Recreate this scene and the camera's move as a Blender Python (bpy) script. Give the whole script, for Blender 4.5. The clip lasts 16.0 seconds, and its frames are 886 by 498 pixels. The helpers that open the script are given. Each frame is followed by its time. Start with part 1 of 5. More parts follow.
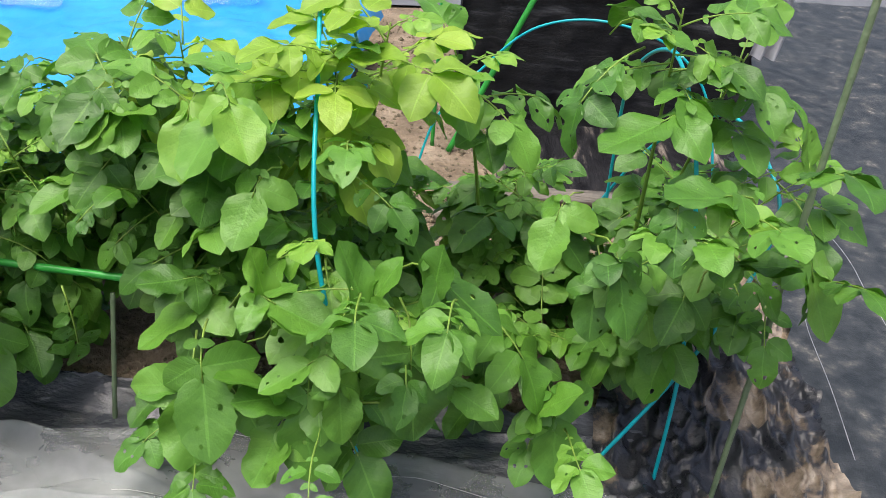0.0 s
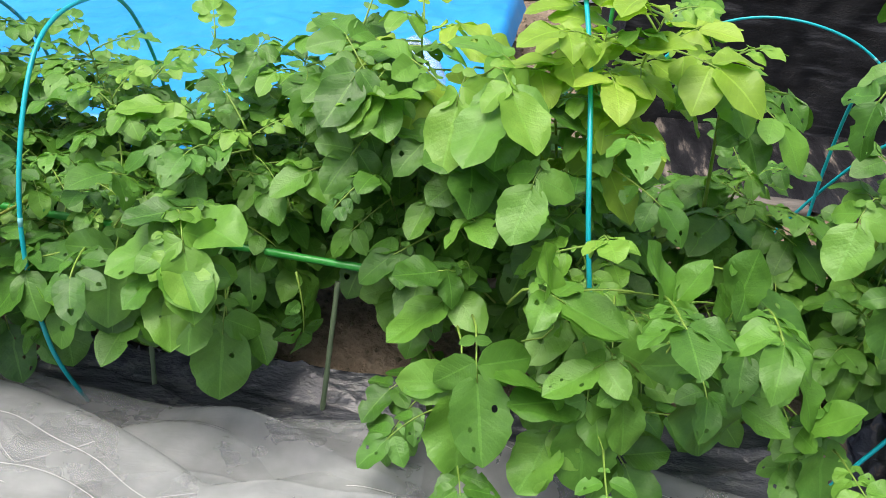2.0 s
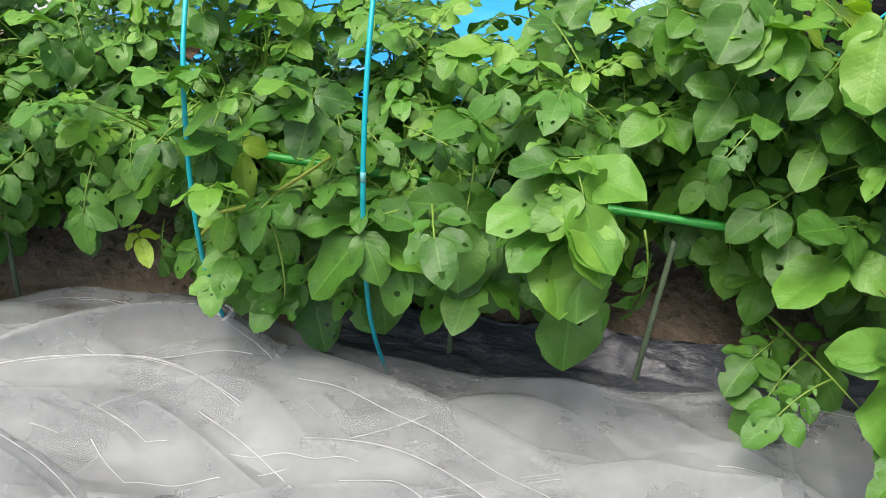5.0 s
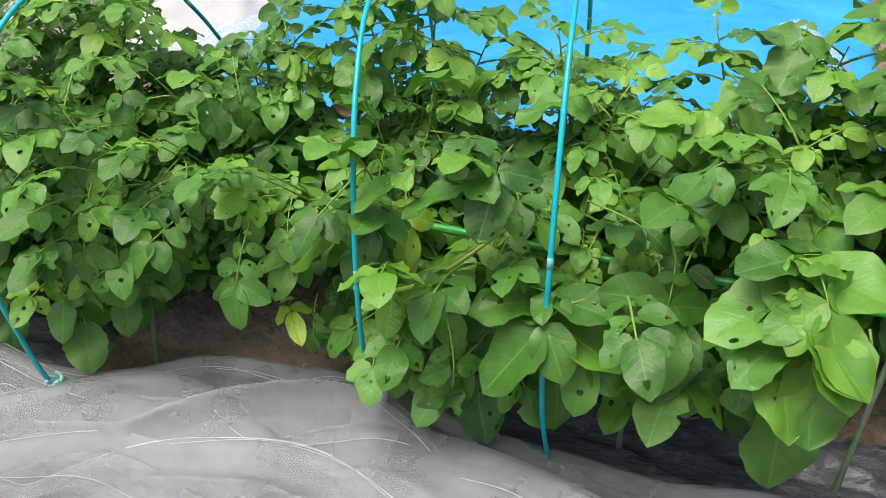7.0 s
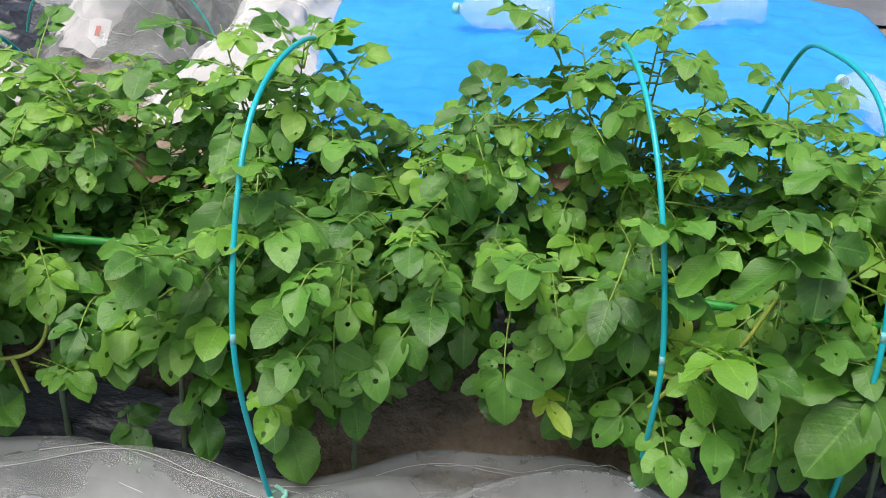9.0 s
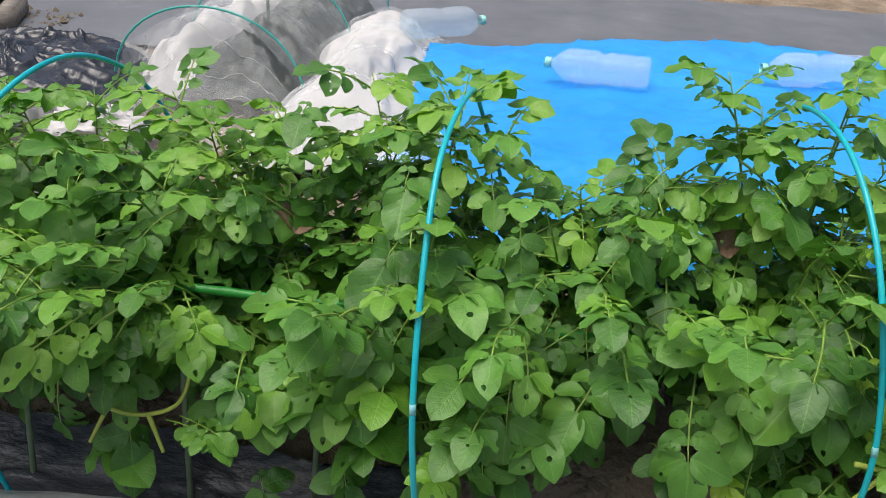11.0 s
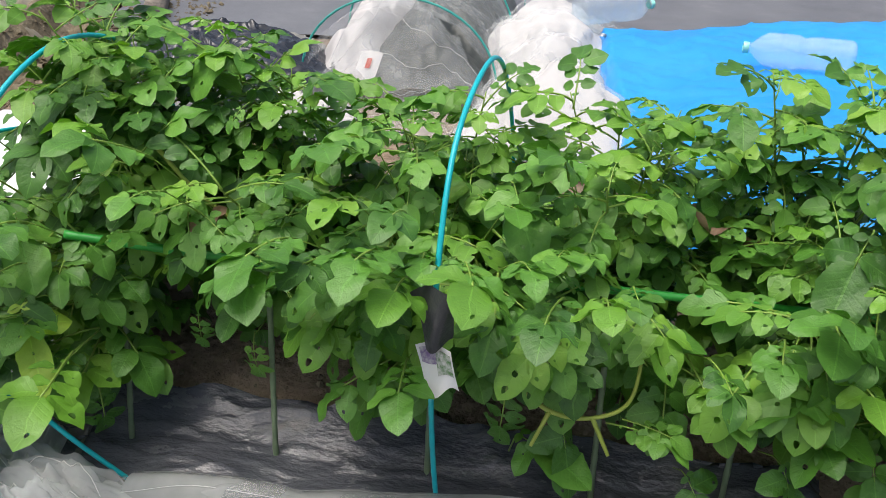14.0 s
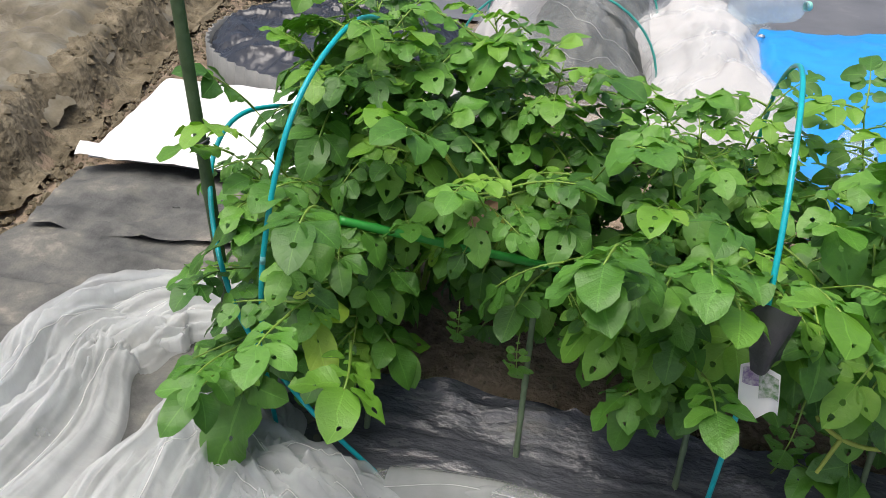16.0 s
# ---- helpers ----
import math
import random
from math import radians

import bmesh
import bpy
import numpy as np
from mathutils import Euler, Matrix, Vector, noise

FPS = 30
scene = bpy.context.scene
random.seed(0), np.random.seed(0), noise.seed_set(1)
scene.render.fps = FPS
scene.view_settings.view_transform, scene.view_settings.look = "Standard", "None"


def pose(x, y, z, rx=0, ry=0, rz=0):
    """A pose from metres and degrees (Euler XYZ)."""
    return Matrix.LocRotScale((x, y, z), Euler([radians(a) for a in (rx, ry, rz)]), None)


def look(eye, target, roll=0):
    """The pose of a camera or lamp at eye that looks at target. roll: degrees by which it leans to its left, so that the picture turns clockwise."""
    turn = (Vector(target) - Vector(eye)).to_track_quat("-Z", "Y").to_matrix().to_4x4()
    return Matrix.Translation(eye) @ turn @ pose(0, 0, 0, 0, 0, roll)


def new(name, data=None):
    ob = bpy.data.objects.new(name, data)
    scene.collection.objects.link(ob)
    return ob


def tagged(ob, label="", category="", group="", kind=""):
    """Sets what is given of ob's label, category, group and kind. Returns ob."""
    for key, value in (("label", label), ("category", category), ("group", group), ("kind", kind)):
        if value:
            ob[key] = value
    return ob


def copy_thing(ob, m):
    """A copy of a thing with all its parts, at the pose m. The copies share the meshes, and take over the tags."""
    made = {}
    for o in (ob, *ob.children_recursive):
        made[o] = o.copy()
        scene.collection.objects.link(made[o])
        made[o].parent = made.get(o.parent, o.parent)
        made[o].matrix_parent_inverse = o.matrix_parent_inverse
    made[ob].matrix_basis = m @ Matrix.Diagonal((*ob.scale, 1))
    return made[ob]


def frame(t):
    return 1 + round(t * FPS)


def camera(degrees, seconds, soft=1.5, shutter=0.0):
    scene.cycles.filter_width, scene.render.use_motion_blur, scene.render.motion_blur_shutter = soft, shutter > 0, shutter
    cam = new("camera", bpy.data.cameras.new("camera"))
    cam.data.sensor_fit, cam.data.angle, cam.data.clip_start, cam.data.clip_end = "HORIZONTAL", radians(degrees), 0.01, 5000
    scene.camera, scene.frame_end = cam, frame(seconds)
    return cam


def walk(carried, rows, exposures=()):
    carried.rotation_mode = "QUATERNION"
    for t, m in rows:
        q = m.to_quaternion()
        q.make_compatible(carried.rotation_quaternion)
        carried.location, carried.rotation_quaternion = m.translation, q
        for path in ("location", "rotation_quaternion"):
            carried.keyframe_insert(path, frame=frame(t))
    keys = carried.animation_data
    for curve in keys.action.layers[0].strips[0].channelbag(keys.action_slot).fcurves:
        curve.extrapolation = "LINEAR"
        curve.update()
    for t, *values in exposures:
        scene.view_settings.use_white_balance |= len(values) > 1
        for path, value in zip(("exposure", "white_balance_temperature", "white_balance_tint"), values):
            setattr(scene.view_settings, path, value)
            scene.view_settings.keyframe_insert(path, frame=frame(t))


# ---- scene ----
cam = camera(54.0, 16.0, 0.7)
PATH = [
    (0, (-0.574, -1.138, 1.142), (-0.55, 0.552, 0.074), 4.9),
    (0.5, (-0.591, -1.137, 1.132), (-0.654, 0.554, 0.066), 5.4),
    (1, (-0.671, -1.119, 1.119), (-0.819, 0.561, 0.045), 6.4),
    (1.5, (-0.799, -1.113, 1.1), (-0.957, 0.567, 0.027), 5.2),
    (2, (-0.874, -1.105, 1.086), (-0.962, 0.575, 0.003), 5.4),
    (2.5, (-0.881, -1.055, 1.086), (-0.954, 0.611, -0.019), 5.3),
    (3, (-0.895, -1.006, 1.075), (-1.077, 0.621, -0.073), 4.4),
    (3.5, (-0.999, -1.004, 1.066), (-1.231, 0.596, -0.111), 4.1),
    (4, (-1.18, -1.051, 1.064), (-1.365, 0.553, -0.116), 2.9),
    (4.2, (-1.202, -1.056, 1.047), (-1.354, 0.554, -0.127), 3.6),
    (6.3, (-1.464, -0.982, 0.955), (-1.766, 0.625, -0.198), -0.1),
    (6.5, (-1.455, -0.957, 0.985), (-1.772, 0.616, -0.209), -0.8),
    (7, (-1.454, -0.929, 0.973), (-1.844, 0.678, -0.151), 0.6),
    (7.5, (-1.602, -0.944, 0.968), (-2.024, 0.678, -0.123), 2.0),
    (8, (-1.819, -0.975, 0.972), (-2.051, 0.713, -0.075), 2.6),
    (8.2, (-1.839, -0.963, 0.982), (-2.007, 0.716, -0.092), 2.4),
    (10.3, (-2.132, -0.923, 0.947), (-2.26, 0.843, 0.017), 2.5),
    (10.5, (-2.127, -0.916, 0.95), (-2.237, 0.853, 0.022), 3.1),
    (11, (-2.147, -0.892, 0.945), (-2.347, 0.863, 0.008), 3.5),
    (11.5, (-2.281, -0.902, 0.946), (-2.551, 0.841, 0.002), 2.1),
    (12, (-2.408, -0.923, 0.939), (-2.666, 0.818, -0.01), 1.5),
    (12.5, (-2.423, -0.903, 0.943), (-2.665, 0.827, -0.03), 3.7),
    (13, (-2.522, -0.922, 0.938), (-2.913, 0.771, -0.052), 4.3),
    (13.5, (-2.687, -0.956, 0.938), (-2.969, 0.765, -0.04), 2.5),
    (14, (-2.698, -0.954, 0.946), (-2.921, 0.774, -0.035), 2.4),
    (14.5, (-2.735, -0.942, 0.938), (-3.004, 0.765, -0.07), 2.9),
    (15, (-2.932, -0.97, 0.941), (-3.249, 0.732, -0.061), 1.1),
    (15.5, (-3.01, -0.991, 0.927), (-3.277, 0.714, -0.083), 3.8),
    (16, (-3.025, -0.969, 0.932), (-3.326, 0.725, -0.087), 4.9),
]
walk(cam, [(t, look(eye, target, roll)) for t, eye, target, roll in PATH], [(0, 0.53), (4, 0.55), (6.3, 0.43), (8, 0.42), (10.5, 0.11), (11.5, 0.17), (13, 0.30), (14.5, 0.30), (15.5, 0.22), (16, 0.18)])

# ---- world and light: bright overcast sky ----
world = bpy.data.worlds.new("sky")
scene.world = world
world.use_nodes = True
wn, wl = world.node_tree.nodes, world.node_tree.links
sky = wn.new("ShaderNodeTexSky")
sky.sky_type, sky.sun_disc = "NISHITA", False
sky.sun_elevation, sky.sun_rotation = radians(73), radians(-128)
sky.dust_density, sky.air_density, sky.ozone_density = 6.0, 0.7, 0.6
wl.new(sky.outputs[0], wn["Background"].inputs[0])
wn["Background"].inputs[1].default_value = 0.15
sun = new("sun", bpy.data.lights.new("sun", "SUN"))
sun.data.energy, sun.data.angle, sun.data.color = 1.9, radians(40), (1.0, 0.97, 0.93)
sun.matrix_world = look((-0.95, -0.75, 4.0), (0, 0, 0))

# ---- materials ----
def material(name):
    m = bpy.data.materials.new(name)
    m.use_nodes = True
    return m, m.node_tree.nodes, m.node_tree.links, m.node_tree.nodes["Principled BSDF"]


def ramp(nodes, stops):
    r = nodes.new("ShaderNodeValToRGB")
    el = r.color_ramp.elements
    while len(el) < len(stops):
        el.new(0.5)
    for e, (p, c) in zip(el, stops):
        e.position, e.color = p, (*c, 1)
    return r


def noisy(name, stops, scale, rough=0.6, bump=0.3, bump_scale=None, detail=8, metallic=0.0, rough_var=0.0, dist=0.01, stretch=(1, 1, 1)):
    """A surface whose colour follows two scales of noise, with a fine relief."""
    m, n, l, b = material(name)
    co = n.new("ShaderNodeTexCoord")
    mp = n.new("ShaderNodeMapping")
    mp.inputs["Scale"].default_value = stretch
    l.new(co.outputs["Object"], mp.inputs[0])
    big = n.new("ShaderNodeTexNoise")
    big.inputs["Scale"].default_value, big.inputs["Detail"].default_value = scale, detail
    big.inputs["Roughness"].default_value = 0.65
    r = ramp(n, stops)
    l.new(mp.outputs[0], big.inputs[0])
    l.new(big.outputs[0], r.inputs[0])
    l.new(r.outputs[0], b.inputs["Base Color"])
    fine = n.new("ShaderNodeTexNoise")
    fine.inputs["Scale"].default_value, fine.inputs["Detail"].default_value = bump_scale or scale * 6, 6
    l.new(mp.outputs[0], fine.inputs[0])
    bp = n.new("ShaderNodeBump")
    bp.inputs["Strength"].default_value, bp.inputs["Distance"].default_value = bump, dist
    l.new(fine.outputs[0], bp.inputs["Height"])
    l.new(bp.outputs[0], b.inputs["Normal"])
    b.inputs["Roughness"].default_value, b.inputs["Metallic"].default_value = rough, metallic
    if rough_var:
        mr = n.new("ShaderNodeMapRange")
        mr.inputs["To Min"].default_value, mr.inputs["To Max"].default_value = rough - rough_var, rough + rough_var
        l.new(big.outputs[0], mr.inputs[0])
        l.new(mr.outputs[0], b.inputs["Roughness"])
    return m


def leaf_material(name, dark, light, under, through_light=0.35):
    m, n, l, b = material(name)
    uv = n.new("ShaderNodeUVMap")
    sep = n.new("ShaderNodeSeparateXYZ")
    l.new(uv.outputs[0], sep.inputs[0])

    def mathn(op, a, c=None):
        k = n.new("ShaderNodeMath")
        k.operation = op
        for i, v in enumerate((a, c)):
            if v is None:
                continue
            if isinstance(v, (int, float)):
                k.inputs[i].default_value = v
            else:
                l.new(v, k.inputs[i])
        return k.outputs[0]

    across = mathn("ABSOLUTE", mathn("SUBTRACT", sep.outputs[0], 0.5))
    side = mathn("SINE", mathn("MULTIPLY", mathn("SUBTRACT", sep.outputs[1], mathn("MULTIPLY", across, 0.55)), 48.0))
    veins = mathn("POWER", mathn("ADD", mathn("MULTIPLY", side, 0.5), 0.5), 6.0)
    rib = mathn("LESS_THAN", across, 0.022)
    info = n.new("ShaderNodeObjectInfo")
    geo = n.new("ShaderNodeNewGeometry")
    nz = n.new("ShaderNodeTexNoise")
    nz.inputs["Scale"].default_value, nz.inputs["Detail"].default_value, nz.inputs["Roughness"].default_value = 60, 6, 0.62
    co = n.new("ShaderNodeTexCoord")
    l.new(co.outputs["Object"], nz.inputs[0])
    mixv = mathn("ADD", mathn("MULTIPLY", info.outputs["Random"], 0.5), mathn("ADD", mathn("MULTIPLY", geo.outputs["Random Per Island"], 0.28), mathn("MULTIPLY", nz.outputs[0], 0.34)))
    r = ramp(n, [(0.1, dark), (0.62, light), (0.95, under)])
    l.new(mixv, r.inputs[0])
    vm = n.new("ShaderNodeMix")
    vm.data_type = "RGBA"
    vm.inputs[7].default_value = (*[min(1, c * 1.5 + 0.02) for c in light], 1)
    l.new(mathn("MINIMUM", mathn("ADD", mathn("MULTIPLY", veins, 0.05), mathn("MULTIPLY", rib, 0.32)), 0.8), vm.inputs[0])
    l.new(r.outputs[0], vm.inputs[6])
    l.new(vm.outputs[2], b.inputs["Base Color"])
    bp = n.new("ShaderNodeBump")
    bp.inputs["Strength"].default_value, bp.inputs["Distance"].default_value = 0.40, 0.006
    l.new(mathn("SUBTRACT", mathn("MULTIPLY", nz.outputs[0], 0.9), mathn("ADD", mathn("MULTIPLY", veins, 0.06), mathn("MULTIPLY", rib, 0.55))), bp.inputs["Height"])
    l.new(bp.outputs[0], b.inputs["Normal"])
    b.inputs["Roughness"].default_value = 0.44
    b.inputs["Specular IOR Level"].default_value = 0.5
    tr = n.new("ShaderNodeBsdfTranslucent")
    tc = n.new("ShaderNodeMix")
    tc.data_type, tc.blend_type = "RGBA", "MULTIPLY"
    tc.inputs[0].default_value = 1.0
    tc.inputs[7].default_value = (1.3, 1.6, 0.45, 1)
    l.new(vm.outputs[2], tc.inputs[6])
    l.new(tc.outputs[2], tr.inputs[0])
    mx = n.new("ShaderNodeMixShader")
    mx.inputs[0].default_value = through_light
    l.new(b.outputs[0], mx.inputs[1])
    l.new(tr.outputs[0], mx.inputs[2])
    l.new(mx.outputs[0], n["Material Output"].inputs[0])
    return m


def net_material(name, opacity, white=0.66):
    """Fine white insect netting: part open, part matt white thread."""
    m, n, l, b = material(name)
    co = n.new("ShaderNodeTexCoord")
    nz = n.new("ShaderNodeTexNoise")
    nz.inputs["Scale"].default_value, nz.inputs["Detail"].default_value = 9, 6
    l.new(co.outputs["Object"], nz.inputs[0])
    mr = n.new("ShaderNodeMapRange")
    mr.inputs["From Min"].default_value, mr.inputs["From Max"].default_value = 0.3, 0.7
    mr.inputs["To Min"].default_value, mr.inputs["To Max"].default_value = opacity - 0.12, opacity + 0.12
    l.new(nz.outputs[0], mr.inputs[0])
    b.inputs["Base Color"].default_value = (white * 0.955, white, white * 0.99, 1)
    b.inputs["Roughness"].default_value = 0.75
    mp = n.new("ShaderNodeMapping")
    mp.inputs["Scale"].default_value = (0.6, 1.7, 1.0)
    l.new(co.outputs["Object"], mp.inputs[0])
    wr = n.new("ShaderNodeTexNoise")
    wr.inputs["Scale"].default_value, wr.inputs["Detail"].default_value, wr.inputs["Distortion"].default_value = 22, 3, 0.8
    l.new(mp.outputs[0], wr.inputs[0])
    bp = n.new("ShaderNodeBump")
    bp.inputs["Strength"].default_value, bp.inputs["Distance"].default_value = 0.35, 0.02
    l.new(wr.outputs[0], bp.inputs["Height"])
    l.new(bp.outputs[0], b.inputs["Normal"])
    tl = n.new("ShaderNodeBsdfTranslucent")
    tl.inputs[0].default_value = (white * 0.8, white * 0.82, white * 0.82, 1)
    a = n.new("ShaderNodeMixShader")
    a.inputs[0].default_value = 0.4
    l.new(b.outputs[0], a.inputs[1])
    l.new(tl.outputs[0], a.inputs[2])
    tp = n.new("ShaderNodeBsdfTransparent")
    x = n.new("ShaderNodeMixShader")
    l.new(mr.outputs[0], x.inputs[0])
    l.new(tp.outputs[0], x.inputs[1])
    l.new(a.outputs[0], x.inputs[2])
    l.new(x.outputs[0], n["Material Output"].inputs[0])
    return m


SOIL = noisy("soil", [(0.3, (0.125, 0.092, 0.060)), (0.5, (0.225, 0.172, 0.117)), (0.72, (0.36, 0.290, 0.212))], 7, 0.95, 0.9, 45, dist=0.02)
DRY_SOIL = noisy("dry_soil", [(0.3, (0.062, 0.051, 0.029)), (0.5, (0.150, 0.125, 0.078)), (0.72, (0.29, 0.25, 0.17))], 14, 0.95, 0.9, 40, dist=0.02)
# The film is black; the slate blue of its base paints in reflected sky.
FILM = noisy("black_film", [(0.35, (0.066, 0.072, 0.086)), (0.60, (0.105, 0.112, 0.128)), (0.68, (0.15, 0.147, 0.142)), (0.76, (0.36, 0.34, 0.31))], 10, 0.26, 0.35, 60, rough_var=0.10, stretch=(1, 2.2, 1))
BANK = noisy("stained_clear_film", [(0.32, (0.105, 0.088, 0.052)), (0.5, (0.20, 0.175, 0.115)), (0.62, (0.245, 0.235, 0.185)), (0.75, (0.36, 0.35, 0.30))], 6, 0.42, 0.5, 35, rough_var=0.15)
END_FILM = noisy("end_film", [(0.42, (0.020, 0.022, 0.027)), (0.53, (0.045, 0.047, 0.054)), (0.57, (0.16, 0.125, 0.090)), (0.72, (0.40, 0.34, 0.27))], 8, 0.30, 0.5, 50, rough_var=0.15)
HEAP_FILM = noisy("heap_film", [(0.35, (0.016, 0.020, 0.027)), (0.8, (0.045, 0.052, 0.066))], 4, 0.27, 0.30, 22, rough_var=0.10)
INNER_FILM = noisy("inner_film", [(0.35, (0.035, 0.042, 0.040)), (0.6, (0.06, 0.068, 0.062)), (0.75, (0.12, 0.125, 0.12))], 9, 0.5, 0.5, 40, rough_var=0.12)
MAT = noisy("weed_mat", [(0.38, (0.016, 0.021, 0.025)), (0.54, (0.042, 0.048, 0.053)), (0.63, (0.09, 0.09, 0.085)), (0.74, (0.30, 0.28, 0.24))], 22, 0.5, 0.6, 220, rough_var=0.12, dist=0.003)
OLD_MAT = noisy("old_weed_mat", [(0.36, (0.060, 0.062, 0.058)), (0.48, (0.105, 0.107, 0.099)), (0.58, (0.15, 0.148, 0.128)), (0.70, (0.31, 0.285, 0.235))], 9, 0.75, 0.5, 200, dist=0.003)
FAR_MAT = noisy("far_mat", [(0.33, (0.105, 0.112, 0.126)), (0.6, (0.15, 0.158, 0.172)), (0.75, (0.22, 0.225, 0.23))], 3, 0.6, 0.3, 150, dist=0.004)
WOVEN = noisy("woven_black", [(0.35, (0.005, 0.005, 0.006)), (0.55, (0.014, 0.015, 0.017)), (0.66, (0.05, 0.052, 0.058)), (0.8, (0.16, 0.17, 0.18))], 9, 0.70, 0.6, 160, rough_var=0.1, dist=0.004, stretch=(0.45, 1, 3.5))
TARP = noisy("blue_tarp", [(0.3, (0.012, 0.25, 0.70)), (0.7, (0.03, 0.34, 0.80))], 2.5, 0.42, 0.25, 18, rough_var=0.1)
TEAL = noisy("teal_plastic", [(0.3, (0.0, 0.36, 0.42)), (0.7, (0.01, 0.46, 0.52))], 20, 0.35, 0.05)
WORN = noisy("worn_coating", [(0.3, (0.10, 0.46, 0.48)), (0.7, (0.26, 0.54, 0.54))], 60, 0.5, 0.2)
DULL_TEAL = noisy("faded_teal", [(0.3, (0.03, 0.32, 0.28)), (0.7, (0.06, 0.42, 0.36))], 20, 0.4, 0.05)
GREEN = noisy("green_plastic", [(0.3, (0.02, 0.24, 0.03)), (0.7, (0.04, 0.36, 0.05))], 15, 0.35, 0.1)
STAKE = noisy("dull_green_stake", [(0.3, (0.035, 0.07, 0.03)), (0.7, (0.08, 0.13, 0.06))], 25, 0.5, 0.3, 90)
PALE_STAKE = noisy("faded_green_stake", [(0.3, (0.12, 0.18, 0.095)), (0.7, (0.21, 0.28, 0.165))], 25, 0.5, 0.3, 90)
BAG = noisy("white_sack", [(0.3, (0.80, 0.80, 0.79)), (0.8, (0.88, 0.88, 0.87))], 5, 0.5, 0.25, 20)
PLANK = noisy("weathered_wood", [(0.3, (0.16, 0.14, 0.115)), (0.7, (0.30, 0.27, 0.23))], 5, 0.85, 0.5, 30, stretch=(1, 8, 8))
CLOTH = noisy("grey_cloth", [(0.3, (0.30, 0.31, 0.34)), (0.7, (0.42, 0.43, 0.46))], 8, 0.9, 0.3, 200)
EDGING = noisy("grey_edging", [(0.3, (0.16, 0.165, 0.16)), (0.7, (0.26, 0.265, 0.25))], 8, 0.6, 0.2)
STEM = noisy("stem_green", [(0.3, (0.15, 0.28, 0.038)), (0.7, (0.25, 0.38, 0.06))], 12, 0.5, 0.2)
BARE_STEM = noisy("bare_stem", [(0.3, (0.28, 0.37, 0.05)), (0.7, (0.40, 0.47, 0.085))], 12, 0.5, 0.2)
THREAD = noisy("white_thread", [(0.3, (0.52, 0.52, 0.51)), (0.7, (0.64, 0.64, 0.63))], 10, 0.7, 0.1)
TORN_FILM = noisy("torn_black_film", [(0.40, (0.010, 0.010, 0.012)), (0.56, (0.022, 0.022, 0.025)), (0.63, (0.20, 0.17, 0.14)), (0.75, (0.42, 0.38, 0.33))], 7, 0.4, 0.5, 40, rough_var=0.15, stretch=(3, 0.6, 1))
ROLL = noisy("white_fleece", [(0.3, (0.45, 0.445, 0.44)), (0.7, (0.57, 0.56, 0.55))], 5, 0.85, 0.3, 30)
DARKTAG = noisy("dark_grey_film", [(0.3, (0.03, 0.032, 0.04)), (0.7, (0.06, 0.062, 0.07))], 12, 0.4, 0.3)
for black, level in ((WOVEN, 0.2), (TORN_FILM, 0.25), (FILM, 0.75)):
    black.node_tree.nodes["Principled BSDF"].inputs["Specular IOR Level"].default_value = level
METAL = noisy("zinc", [(0.3, (0.5, 0.5, 0.5)), (0.7, (0.65, 0.65, 0.65))], 10, 0.35, 0.1, metallic=1.0)
CAPM = noisy("mint_cap", [(0.3, (0.28, 0.68, 0.55)), (0.7, (0.36, 0.76, 0.64))], 10, 0.4, 0.05)
# Extra blue in the two lighter greens paints the sky's sheen on the blades.
LEAF = leaf_material("potato_leaf", (0.020, 0.078, 0.013), (0.098, 0.260, 0.032), (0.192, 0.395, 0.062), 0.16)
BROAD = leaf_material("broad_potato_leaf", (0.028, 0.096, 0.013), (0.108, 0.272, 0.030), (0.190, 0.390, 0.058), 0.16)
# Green of young leaves, also a lit tone for some grown ones.
YOUNG_LIT = leaf_material("young_lit_leaf", (0.085, 0.225, 0.024), (0.155, 0.340, 0.037), (0.25, 0.44, 0.06), 0.20)
YELLOW = leaf_material("yellowing_leaf", (0.20, 0.36, 0.036), (0.31, 0.48, 0.055), (0.43, 0.58, 0.09), 0.30)
NET = net_material("insect_net", 0.36, 0.67)
END_NET = net_material("end_net", 0.38, 0.90)
THIN_NET = net_material("thin_net", 0.20, 0.97)

# ---- helpers of this place ----
def part(name, bm, mat, parent=None, label="", smooth=True):
    me = bpy.data.meshes.new(name)
    bm.to_mesh(me)
    bm.free()
    me.materials.append(mat)
    if smooth:
        for p in me.polygons:
            p.use_smooth = True
    ob = new(name, me)
    ob.parent = parent
    if label:
        tagged(ob, label)
    return ob


def empty(name, at=(0, 0, 0)):
    ob = new(name)
    ob.empty_display_size = 0.05
    ob.location = at
    return ob


